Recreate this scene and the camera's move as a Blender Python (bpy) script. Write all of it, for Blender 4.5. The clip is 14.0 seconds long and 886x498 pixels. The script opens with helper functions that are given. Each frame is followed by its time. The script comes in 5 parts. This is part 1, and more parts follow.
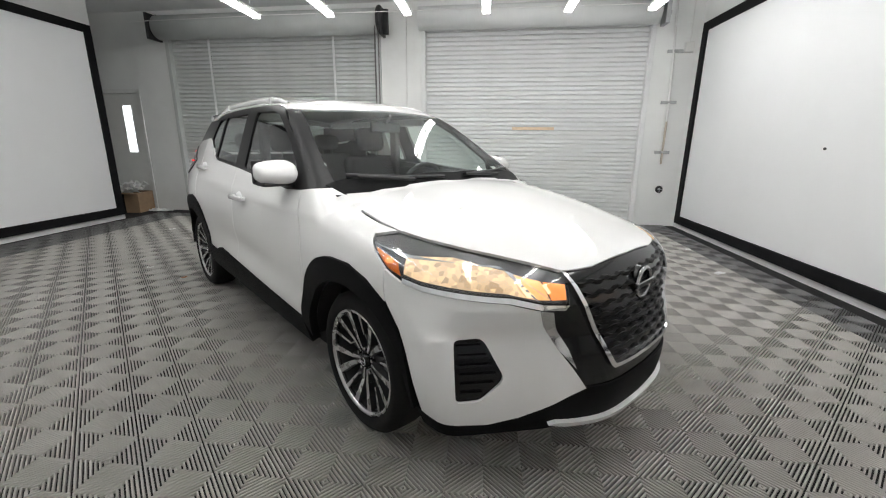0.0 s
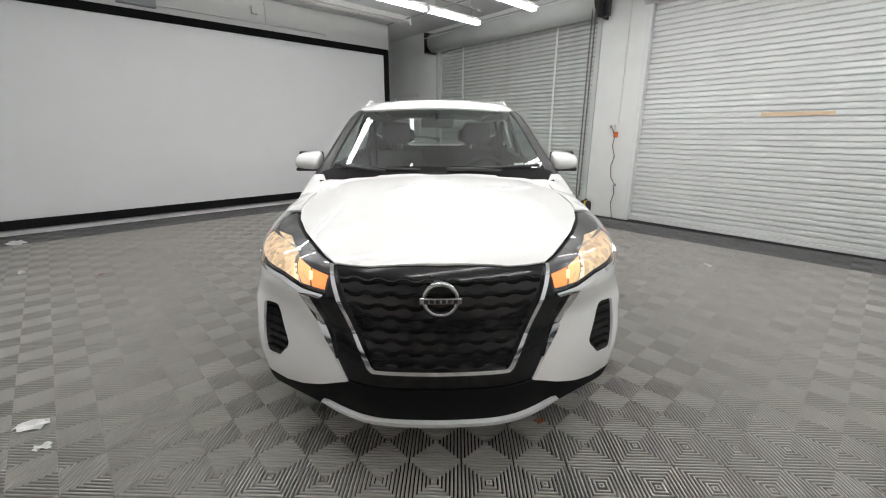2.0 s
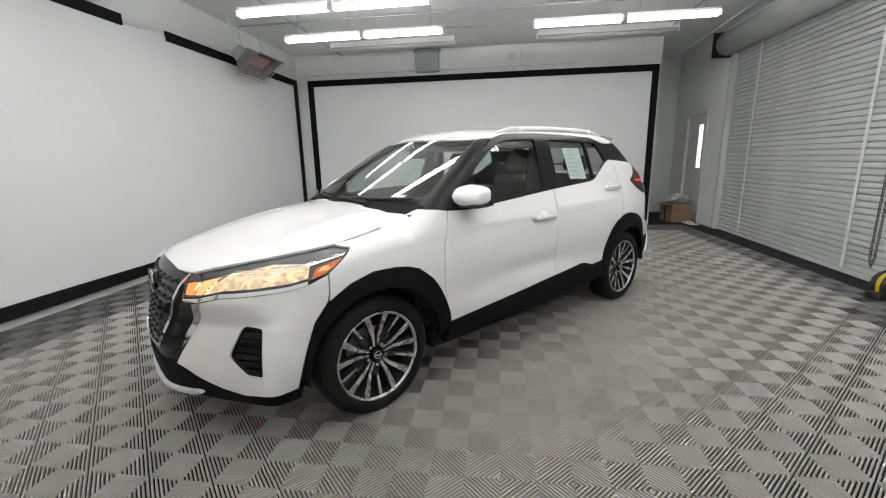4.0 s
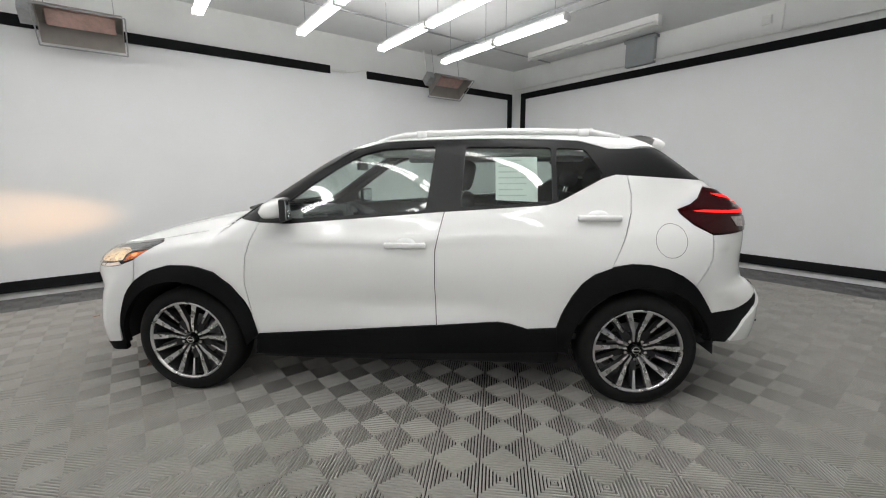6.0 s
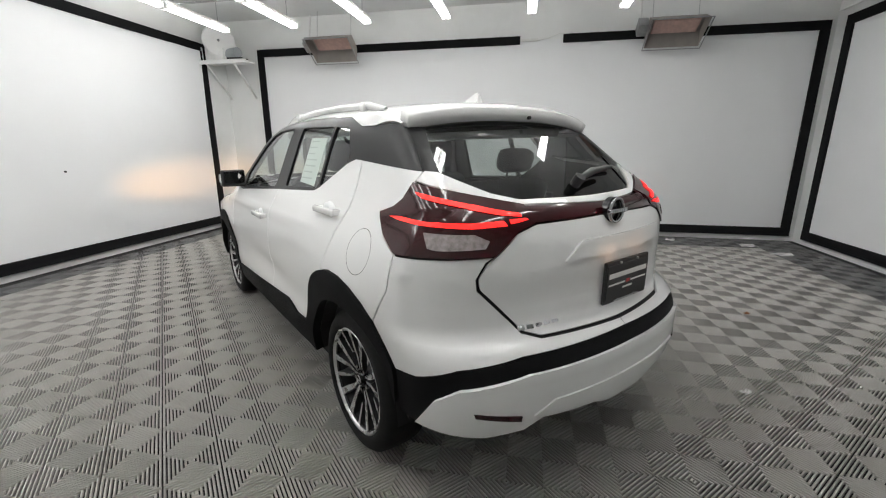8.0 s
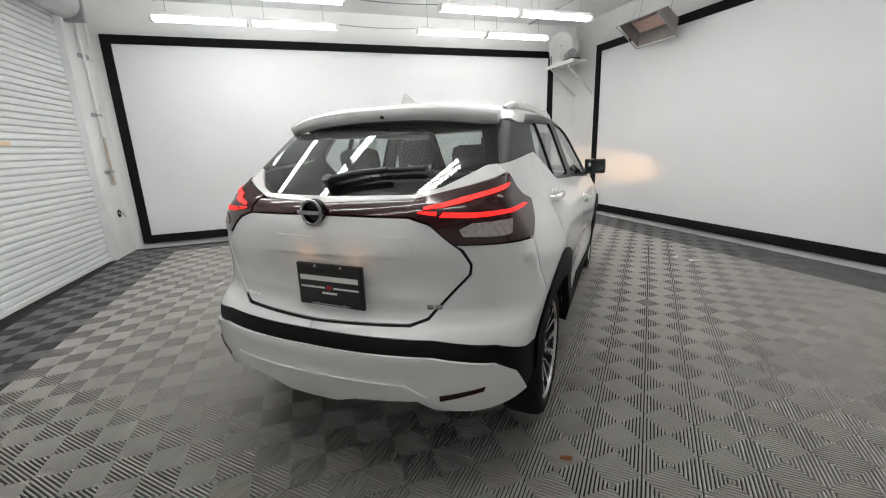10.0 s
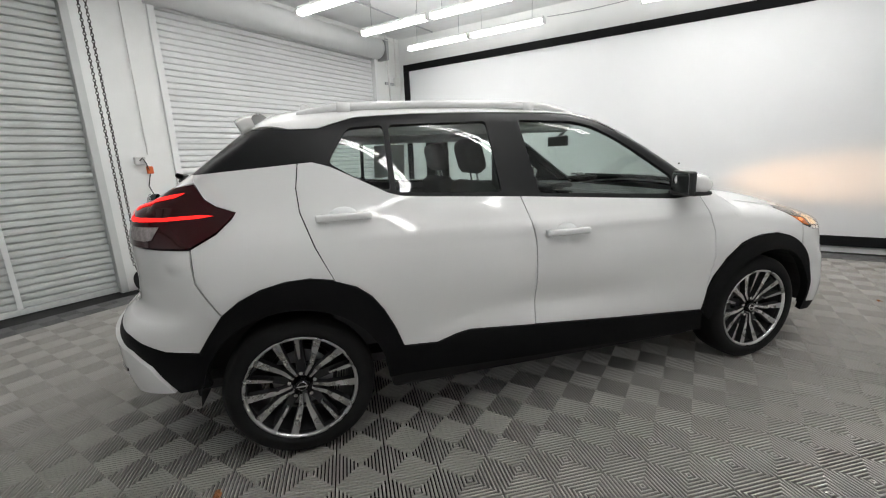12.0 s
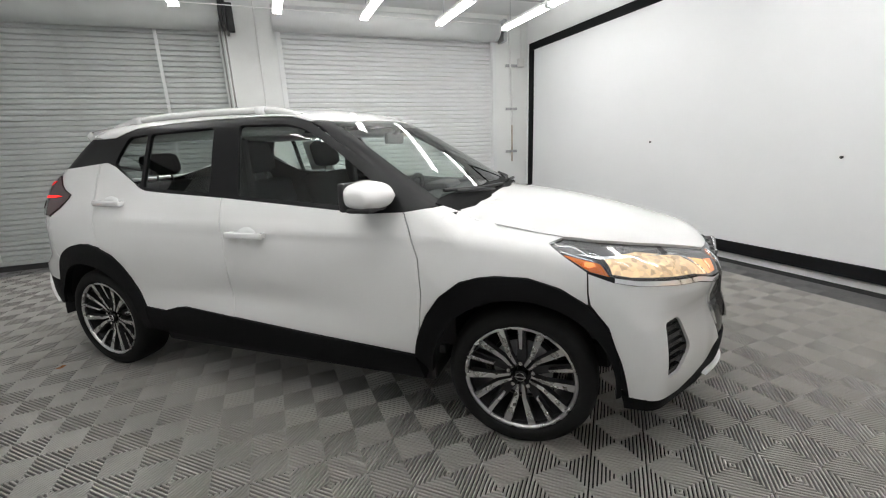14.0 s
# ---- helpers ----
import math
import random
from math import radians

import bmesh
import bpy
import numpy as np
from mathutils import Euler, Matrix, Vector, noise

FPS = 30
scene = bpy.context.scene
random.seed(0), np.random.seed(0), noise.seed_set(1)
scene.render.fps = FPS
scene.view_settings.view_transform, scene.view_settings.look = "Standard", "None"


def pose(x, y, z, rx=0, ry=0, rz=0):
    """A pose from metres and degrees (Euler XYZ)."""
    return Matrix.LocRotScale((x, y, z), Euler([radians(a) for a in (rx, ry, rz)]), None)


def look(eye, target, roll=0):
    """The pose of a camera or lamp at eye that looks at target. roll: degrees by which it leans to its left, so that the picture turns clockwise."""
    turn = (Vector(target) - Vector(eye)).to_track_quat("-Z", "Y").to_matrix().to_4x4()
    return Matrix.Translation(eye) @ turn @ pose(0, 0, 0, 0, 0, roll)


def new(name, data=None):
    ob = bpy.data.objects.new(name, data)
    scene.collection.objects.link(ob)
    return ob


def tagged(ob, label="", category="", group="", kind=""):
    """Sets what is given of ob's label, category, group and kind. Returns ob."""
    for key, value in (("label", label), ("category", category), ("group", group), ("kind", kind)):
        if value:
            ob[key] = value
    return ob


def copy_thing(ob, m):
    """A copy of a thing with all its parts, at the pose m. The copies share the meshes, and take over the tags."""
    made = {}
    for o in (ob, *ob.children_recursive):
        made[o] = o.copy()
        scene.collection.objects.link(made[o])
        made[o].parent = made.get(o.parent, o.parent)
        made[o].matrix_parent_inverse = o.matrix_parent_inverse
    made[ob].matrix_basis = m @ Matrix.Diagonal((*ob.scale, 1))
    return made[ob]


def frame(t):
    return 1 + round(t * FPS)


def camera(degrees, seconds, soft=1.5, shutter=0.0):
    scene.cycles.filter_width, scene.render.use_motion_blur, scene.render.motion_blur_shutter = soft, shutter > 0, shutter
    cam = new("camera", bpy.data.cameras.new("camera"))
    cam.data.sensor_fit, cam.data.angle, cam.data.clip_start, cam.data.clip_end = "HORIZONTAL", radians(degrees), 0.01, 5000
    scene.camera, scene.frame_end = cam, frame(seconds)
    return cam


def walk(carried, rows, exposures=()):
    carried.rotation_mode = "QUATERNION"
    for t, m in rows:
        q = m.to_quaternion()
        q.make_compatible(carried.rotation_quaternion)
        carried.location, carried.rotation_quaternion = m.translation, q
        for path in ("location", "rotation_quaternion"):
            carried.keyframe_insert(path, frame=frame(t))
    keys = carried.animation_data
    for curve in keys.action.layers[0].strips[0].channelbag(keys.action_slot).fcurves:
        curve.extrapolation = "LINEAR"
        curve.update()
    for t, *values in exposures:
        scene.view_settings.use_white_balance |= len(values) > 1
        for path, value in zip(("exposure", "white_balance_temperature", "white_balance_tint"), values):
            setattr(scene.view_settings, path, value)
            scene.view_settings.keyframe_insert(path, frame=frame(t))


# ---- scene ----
cam = camera(94.5, 14.0, soft=1.1)
PATH = [
    (0, (2.76, -1.623, 1.269), (1.332, -0.315, 0.769), 0.5),
    (0.5, (2.959, -1.497, 1.266), (1.389, -0.37, 0.751), 0.3),
    (1, (3.217, -1.148, 1.272), (1.485, -0.302, 0.74), 0.2),
    (1.5, (3.45, -0.619, 1.307), (1.588, -0.138, 0.756), 0.4),
    (2, (3.481, -0.02, 1.308), (1.559, 0.02, 0.757), 0.1),
    (2.5, (3.383, 0.668, 1.318), (1.499, 0.263, 0.783), -0.3),
    (3, (3.116, 1.319, 1.316), (1.361, 0.507, 0.805), -0.8),
    (3.2, (2.997, 1.582, 1.324), (1.321, 0.61, 0.827), -1.0),
    (3.6, (2.715, 2.087, 1.327), (1.199, 0.813, 0.857), -1.242),
    (4.0, (2.325, 2.532, 1.328), (1.039, 1.006, 0.891), -1.231),
    (4.4, (1.853, 2.884, 1.327), (0.841, 1.159, 0.924), -1.062),
    (4.8, (1.321, 3.107, 1.323), (0.606, 1.246, 0.948), -0.831),
    (5.3, (0.609, 3.151, 1.314), (0.264, 1.214, 0.955), -0.6),
    (5.5, (0.332, 3.132, 1.301), (0.127, 1.174, 0.948), -0.6),
    (6, (-0.404, 3.001, 1.297), (-0.252, 1.038, 0.942), -0.4),
    (6.5, (-1.126, 2.733, 1.301), (-0.628, 0.834, 0.92), -0.3),
    (7, (-1.825, 2.41, 1.311), (-0.969, 0.652, 0.892), -0.1),
    (7.5, (-2.392, 1.956, 1.325), (-1.164, 0.442, 0.875), -0.1),
    (8, (-2.869, 1.457, 1.343), (-1.312, 0.298, 0.862), -0.1),
    (8.5, (-3.161, 0.847, 1.349), (-1.369, 0.114, 0.845), -0.2),
    (8.7, (-3.254, 0.591, 1.327), (-1.399, 0.045, 0.818), -0.3),
    (9.1, (-3.402, 0.078, 1.324), (-1.442, -0.083, 0.807), -0.638),
    (9.5, (-3.412, -0.45, 1.328), (-1.464, -0.184, 0.816), -1.275),
    (9.9, (-3.29, -0.958, 1.335), (-1.451, -0.267, 0.837), -1.986),
    (10.3, (-3.044, -1.411, 1.338), (-1.392, -0.341, 0.857), -2.548),
    (10.8, (-2.572, -1.847, 1.33), (-1.232, -0.436, 0.866), -2.7),
    (11, (-2.357, -2.008, 1.314), (-1.161, -0.472, 0.857), -2.7),
    (11.5, (-1.789, -2.329, 1.304), (-0.932, -0.578, 0.858), -2.3),
    (12, (-1.13, -2.533, 1.298), (-0.604, -0.655, 0.856), -2.2),
    (12.5, (-0.447, -2.684, 1.315), (-0.253, -0.744, 0.87), -2.4),
    (13, (0.235, -2.663, 1.312), (0.135, -0.718, 0.856), -2.6),
    (13.5, (0.921, -2.598, 1.322), (0.525, -0.694, 0.855), -2.7),
    (14, (1.553, -2.374, 1.314), (0.898, -0.549, 0.824), -2.4),
]
walk(cam, [(t, look(eye, target, roll)) for t, eye, target, roll in PATH])

# ---- light ----
world = bpy.data.worlds.new("world")
scene.world = world
world.use_nodes = True
world.node_tree.nodes["Background"].inputs[0].default_value = (0.9, 0.95, 1.0, 1)
world.node_tree.nodes["Background"].inputs[1].default_value = 0.3
TUBE_GLOW = 19.5

# ---- materials ----


def nodes_of(name):
    m = bpy.data.materials.new(name)
    m.use_nodes = True
    return m, m.node_tree, m.node_tree.nodes["Principled BSDF"]


def surface(name, color, rough=0.5, metal=0.0, vary=0.12, scale=6.0, bump=0.0, fine=80.0, coat=0.0, grime=0.0, spec=0.5):
    """Plain surface with two scales of colour variation, uneven gloss and fine relief."""
    m, tree, b = nodes_of(name)
    link = tree.links.new
    tc = tree.nodes.new("ShaderNodeTexCoord")
    big = tree.nodes.new("ShaderNodeTexNoise")
    big.inputs["Scale"].default_value = scale
    big.inputs["Detail"].default_value = 6
    small = tree.nodes.new("ShaderNodeTexNoise")
    small.inputs["Scale"].default_value = fine
    small.inputs["Detail"].default_value = 3
    link(tc.outputs["Object"], big.inputs["Vector"])
    link(tc.outputs["Object"], small.inputs["Vector"])
    mix = tree.nodes.new("ShaderNodeMix")
    mix.data_type = "RGBA"
    lo = [max(0, c * (1 - vary)) for c in color]
    hi = [min(1, c * (1 + vary * 0.6)) for c in color]
    mix.inputs["A"].default_value = (*lo, 1)
    mix.inputs["B"].default_value = (*hi, 1)
    add = tree.nodes.new("ShaderNodeMath")
    add.operation = "MULTIPLY_ADD"
    add.inputs[1].default_value = 0.3
    link(small.outputs["Fac"], add.inputs[0])
    sub = tree.nodes.new("ShaderNodeMath")
    sub.operation = "MULTIPLY_ADD"
    sub.inputs[1].default_value = 1.6
    sub.inputs[2].default_value = -0.45
    link(big.outputs["Fac"], sub.inputs[0])
    link(sub.outputs[0], add.inputs[2])
    link(add.outputs[0], mix.inputs["Factor"])
    col = mix.outputs["Result"]
    if grime:
        g = tree.nodes.new("ShaderNodeTexNoise")
        g.inputs["Scale"].default_value = 1.7
        g.inputs["Detail"].default_value = 9
        g.inputs["Roughness"].default_value = 0.65
        link(tc.outputs["Object"], g.inputs["Vector"])
        ramp = tree.nodes.new("ShaderNodeMapRange")
        ramp.inputs["From Min"].default_value = 0.55
        ramp.inputs["From Max"].default_value = 0.8
        ramp.inputs["To Max"].default_value = grime
        link(g.outputs["Fac"], ramp.inputs["Value"])
        dirt = tree.nodes.new("ShaderNodeMix")
        dirt.data_type = "RGBA"
        dirt.inputs["B"].default_value = (color[0] * 0.45, color[1] * 0.40, color[2] * 0.33, 1)
        link(ramp.outputs[0], dirt.inputs["Factor"])
        link(col, dirt.inputs["A"])
        col = dirt.outputs["Result"]
    link(col, b.inputs["Base Color"])
    rr = tree.nodes.new("ShaderNodeMapRange")
    rr.inputs["To Min"].default_value = max(0.02, rough - 0.08)
    rr.inputs["To Max"].default_value = min(1, rough + 0.08)
    link(big.outputs["Fac"], rr.inputs["Value"])
    link(rr.outputs[0], b.inputs["Roughness"])
    b.inputs["Metallic"].default_value = metal
    b.inputs["Coat Weight"].default_value = coat
    b.inputs["Coat Roughness"].default_value = 0.03
    b.inputs["Specular IOR Level"].default_value = spec
    if bump:
        bp = tree.nodes.new("ShaderNodeBump")
        bp.inputs["Strength"].default_value = bump
        bp.inputs["Distance"].default_value = 0.004
        link(small.outputs["Fac"], bp.inputs["Height"])
        link(bp.outputs[0], b.inputs["Normal"])
    return m


def glowing(name, color, strength):
    m, tree, b = nodes_of(name)
    b.inputs["Base Color"].default_value = (*color, 1)
    b.inputs["Emission Color"].default_value = (*color, 1)
    b.inputs["Emission Strength"].default_value = strength
    return m


def clear(name, color=(1, 1, 1), rough=0.0, tint=1.0):
    """Thin pane: mostly see-through, with a mirror-like reflection that grows at grazing angles."""
    m, tree, b = nodes_of(name)
    link = tree.links.new
    glossy = tree.nodes.new("ShaderNodeBsdfGlossy")
    glossy.inputs["Roughness"].default_value = rough
    seen = tree.nodes.new("ShaderNodeBsdfTransparent")
    seen.inputs["Color"].default_value = (*[c * tint for c in color], 1)
    lw = tree.nodes.new("ShaderNodeLayerWeight")
    lw.inputs["Blend"].default_value = 0.5
    pw = tree.nodes.new("ShaderNodeMath")
    pw.operation = "POWER"
    pw.inputs[1].default_value = 4.0
    link(lw.outputs["Facing"], pw.inputs[0])
    fr = tree.nodes.new("ShaderNodeMath")
    fr.operation = "MULTIPLY_ADD"
    fr.inputs[1].default_value, fr.inputs[2].default_value = 0.9, 0.07
    link(pw.outputs[0], fr.inputs[0])
    mix = tree.nodes.new("ShaderNodeMixShader")
    link(fr.outputs[0], mix.inputs[0])
    link(seen.outputs[0], mix.inputs[1])
    link(glossy.outputs[0], mix.inputs[2])
    link(mix.outputs[0], tree.nodes["Material Output"].inputs["Surface"])
    return m


WALL = surface("wall_paint", (0.81, 0.82, 0.81), 0.6, vary=0.05, scale=2.5, bump=0.15, fine=60, grime=0.12)
CEIL = surface("ceiling_paint", (0.80, 0.81, 0.81), 0.7, vary=0.05, scale=2.0, bump=0.2, fine=40, grime=0.15)
FABRIC = surface("screen_fabric", (0.80, 0.81, 0.82), 0.85, vary=0.03, scale=1.2, bump=0.08, fine=220, grime=0.03)
BLACKFRAME = surface("black_tape", (0.008, 0.008, 0.009), 0.8, vary=0.3, scale=8, bump=0.15, spec=0.2)
STEEL_GREY = surface("grey_shutter_paint", (0.57, 0.59, 0.58), 0.45, vary=0.10, scale=3, bump=0.1, grime=0.18)
STEEL_WHITE = surface("white_shutter_paint", (0.78, 0.79, 0.79), 0.4, vary=0.05, scale=3, bump=0.08, grime=0.10)
GALV = surface("galvanised", (0.45, 0.46, 0.47), 0.4, 0.7, vary=0.2, scale=25)
TILE = surface("floor_tile_plastic", (0.36, 0.347, 0.322), 0.42, vary=0.16, scale=2.2, bump=0.2, fine=150, grime=0.45)
FLOORBASE = surface("floor_base", (0.012, 0.012, 0.012), 0.9, vary=0.25, scale=4, bump=0.3, grime=0.2)
EDGEFLOOR = surface("bare_floor_edge", (0.085, 0.085, 0.088), 0.55, vary=0.25, scale=3, bump=0.3, grime=0.3)
TILEDARK = surface("dark_floor_tile_plastic", (0.12, 0.12, 0.12), 0.5, vary=0.16, scale=3.5, bump=0.2, fine=150, grime=0.25)
TUBE = glowing("fluorescent_tube", (0.995, 0.99, 0.975), TUBE_GLOW)
FIXTURE = surface("white_enamel", (0.75, 0.75, 0.74), 0.35, vary=0.06, scale=8)
WHITE_PLASTIC = surface("white_plastic", (0.75, 0.75, 0.73), 0.4, vary=0.06)
DUCT = surface("grey_duct_paint", (0.34, 0.36, 0.37), 0.5, vary=0.08)
BLACK_PLASTIC = surface("black_plastic", (0.018, 0.018, 0.019), 0.5, vary=0.25, bump=0.1)

# ---- mesh helpers ----
ROOM = Matrix.Rotation(radians(42.0), 4, "Z")
NORTH = Matrix.Rotation(radians(39.7), 4, "Z")
XW, XE, YS, YN, ZC = -5.06, 4.07, -3.81, 4.03, 3.42


def mesh_of(name, bm, mat, smooth=False):
    me = bpy.data.meshes.new(name)
    bm.to_mesh(me)
    bm.free()
    for mm in (mat if isinstance(mat, (list, tuple)) else [mat]):
        me.materials.append(mm)
    if smooth:
        for p in me.polygons:
            p.use_smooth = True
    return me


def part(name, bm, mat, parent=None, label="", smooth=False, m=None):
    ob = new(name, mesh_of(name, bm, mat, smooth))
    ob.parent = parent
    if m is not None:
        ob.matrix_basis = m
    if label:
        tagged(ob, label)
    return ob


def box(bm, x0, x1, y0, y1, z0, z1, bevel=0.0):
    r = bmesh.ops.create_cube(bm, size=1.0, matrix=Matrix.LocRotScale(((x0 + x1) / 2, (y0 + y1) / 2, (z0 + z1) / 2), None, (abs(x1 - x0), abs(y1 - y0), abs(z1 - z0))))
    if bevel:
        vs = set(r["verts"])
        es = [e for e in bm.edges if e.verts[0] in vs and e.verts[1] in vs]
        bmesh.ops.bevel(bm, geom=es, offset=bevel, segments=2, affect="EDGES", profile=0.5)
    return bm


def boxes(*bs, bevel=0.0):
    bm = bmesh.new()
    for b in bs:
        box(bm, *b, bevel=bevel)
    return bm


def rod(bm, a, b, r, n=12, r2=None):
    a, b = Vector(a), Vector(b)
    d = b - a
    m = Matrix.Translation((a + b) / 2) @ d.to_track_quat("Z", "Y").to_matrix().to_4x4()
    bmesh.ops.create_cone(bm, cap_ends=True, segments=n, radius1=r, radius2=r if r2 is None else r2, depth=d.length, matrix=m)
    return bm


def lathe(bm, profile, n=48, m=Matrix()):
    """Turn a profile of (radius, height) about z."""
    rings = []
    for r, h in profile:
        rings.append([bm.verts.new(m @ Vector((r * math.cos(2 * math.pi * i / n), r * math.sin(2 * math.pi * i / n), h))) for i in range(n)])
    for a, b in zip(rings, rings[1:]):
        for i in range(n):
            bm.faces.new((a[i], a[(i + 1) % n], b[(i + 1) % n], b[i]))
    return bm


def empty(name, m=None, label="", category="", group="", kind=""):
    ob = new(name)
    if m is not None:
        ob.matrix_basis = m
    return tagged(ob, label, category, group, kind)


def curve_tube(name, pts, r, mat, parent=None, m=None):
    cu = bpy.data.curves.new(name, "CURVE")
    cu.dimensions = "3D"
    cu.bevel_depth = r
    cu.bevel_resolution = 2
    sp = cu.splines.new("POLY")
    sp.points.add(len(pts) - 1)
    for q, p in zip(sp.points, pts):
        q.co = (*p, 1)
    cu.materials.append(mat)
    ob = new(name, cu)
    dg = bpy.context.evaluated_depsgraph_get()
    me = bpy.data.meshes.new_from_object(ob.evaluated_get(dg))
    bpy.data.objects.remove(ob)
    ob = new(name, me)
    for p in me.polygons:
        p.use_smooth = True
    ob.parent = parent
    if m is not None:
        ob.matrix_basis = m
    return ob


# ---- room shell ----
def structure(name, bm, mat, label, m=ROOM, category=""):
    return tagged(part(name, bm, mat, m=m), label, category or name.split("_")[0], kind="structure")


T = 0.2
floor = structure("floor", boxes((XW - 2.2, XE + T, YS - T, YN + 0.9, -0.2, -0.0125)), FLOORBASE, "dark concrete floor under ribbed plastic tiles")
structure("ceiling", boxes((XW - 2.2, XE + T, YS - T, YN + 0.9, ZC, ZC + 0.2)), CEIL, "off-white painted plaster ceiling")
structure("wall_west", boxes((XW - 0.12, XW, YS - T, 3.25, -0.03, ZC), (XW - 2.1, XW - 1.9, 2.0, YN + 0.9, -0.03, ZC), (XW - 1.9, XW - 0.12, 2.0, 2.2, -0.03, ZC)), WALL, "white painted wall behind a photo screen")
structure("wall_east", boxes((XE, XE + T, YS - T, YN + 0.6, -0.02, ZC)), WALL, "white painted wall behind a photo screen")
structure("wall_south", boxes((XW, XE, YS - T, YS, -0.02, ZC)), WALL, "white painted wall behind a photo screen")
# north wall with two shutter openings
A0, A1, B0, B1, HA, HB = -4.72, -0.98, -0.20, 3.22, 2.98, 3.02
structure("wall_north", boxes(
    (-7.2, -6.42, YN, YN + T, -0.02, ZC), (-6.42, -5.46, YN, YN + T, 2.15, ZC), (-5.46, A0, YN, YN + T, -0.02, ZC), (A1, B0, YN, YN + T, -0.02, ZC), (B1, XE + 0.3, YN, YN + T, -0.02, ZC),
    (A0, A1, YN, YN + T, HA, ZC), (B0, B1, YN, YN + T, HB, ZC)), WALL, "white painted block wall between two roller shutters", NORTH)


# ---- roller shutters ----
def roller_shutter(name, x0, x1, top, mat, drum_r, label, strips):
    ob = empty(name, NORTH, label, "roller shutter")
    pitch = 0.068
    bm = bmesh.new()
    prof = [(-0.014, 0.0), (0.004, 0.003), (0.013, 0.010), (0.015, 0.032), (0.013, 0.053), (0.004, 0.060), (-0.014, 0.0605), (-0.014, 0.068)]
    L = [[bm.verts.new((x, -p, z)) for p, z in prof] for x in (x0, x1)]
    for i in range(len(prof) - 1):
        bm.faces.new((L[0][i], L[1][i], L[1][i + 1], L[0][i + 1]))
    me = mesh_of("slat", bm, mat)
    for k in range(int((top - 0.06) / pitch) + 1):
        s = new("slat", me)
        s.parent = ob
        s.location = (0, YN + 0.07, 0.055 + k * pitch)
    part("bottom_bar", boxes((x0, x1, YN + 0.035, YN + 0.085, 0.0, 0.055), bevel=0.006), mat, ob)
    for gx in (x0 - 0.02, x1 + 0.02):
        part("guide_rail", boxes((gx - 0.035, gx + 0.035, YN - 0.03, YN + 0.09, -0.005, top), bevel=0.006), mat, ob)
    bm = bmesh.new()
    lathe(bm, [(0.02, x0 - 0.08), (drum_r, x0 - 0.08), (drum_r * 1.02, (x0 + x1) / 2), (drum_r, x1 + 0.05), (0.02, x1 + 0.05)], 32, Matrix.Translation((0, YN - drum_r + 0.11, top + drum_r - 0.04)) @ Matrix.Rotation(radians(90), 4, "Y"))
    part("drum", bm, mat, ob, smooth=True)
    for sx in strips:
        part("tie_strip", boxes((sx - 0.02, sx + 0.02, YN + 0.045, YN + 0.053, 0.05, top)), STEEL_WHITE, ob)
    return ob


roller_shutter("roller_shutter", A0, A1, HA, STEEL_GREY, 0.19, "pale grey steel roller shutter, closed, with two tie strips", (-4.0, -1.75))
roller_shutter("roller_shutter", B0, B1, HB, STEEL_WHITE, 0.17, "white steel roller shutter, closed", ())


# ---- photo screens ----
def photo_screen(m, a0, a1, top, label, gap=None, low=0.14, slack=0.0):
    """White fabric on a wall with a black border; along x, facing +y."""
    ob = empty("photo_screen", m, label, "photo screen")
    w = 0.115
    bm = bmesh.new()
    nx, nz = 60, 20
    V = [[bm.verts.new((a0 + w * 0.5 + (a1 - a0 - w) * i / nx, 0.02 + 0.006 * noise.noise((i * 0.21 + a0, j * 0.13, a1)) + slack * max(0.0, 1 - i / 14) * (0.5 + 0.5 * math.sin(i * 1.25 + j * 0.42)) * j / nz, low + (top - low - w / 2) * j / nz)) for j in range(nz + 1)] for i in range(nx + 1)]
    for i in range(nx):
        for j in range(nz):
            bm.faces.new((V[i][j], V[i + 1][j], V[i + 1][j + 1], V[i][j + 1]))
    part("fabric", bm, FABRIC, ob, smooth=True)
    spans = [(a0, a1)] if not gap else [(a0, gap[0]), (gap[1], a1)]
    for s0, s1 in spans:
        part("border_top", boxes((s0, s1, 0.012, 0.045, top - w, top), bevel=0.003), BLACKFRAME, ob)
    part("border_bottom", boxes((a0, a1, 0.012, 0.05, low - 0.07, low + 0.05), bevel=0.003), BLACKFRAME, ob)
    for s in (a0, a1 - w):
        part("border_side", boxes((s, s + w, 0.012, 0.047, low, top - w), bevel=0.003), BLACKFRAME, ob)
    return ob


def wall_frame(x, y, deg):
    return ROOM @ pose(x, y, 0, 0, 0, deg)


photo_screen(wall_frame(0, YS, 0), -4.98, 3.41, 2.95, "white fabric photo screen with broken black tape border", gap=(-1.60, -0.98))
photo_screen(wall_frame(XE, 0, 90), -3.30, 3.75, 2.96, "wide white fabric photo screen, slack at one end, black border", slack=0.03)
photo_screen(wall_frame(XW, 0, -90), -3.21, 3.56, 2.94, "wide white fabric photo screen with black tape border")


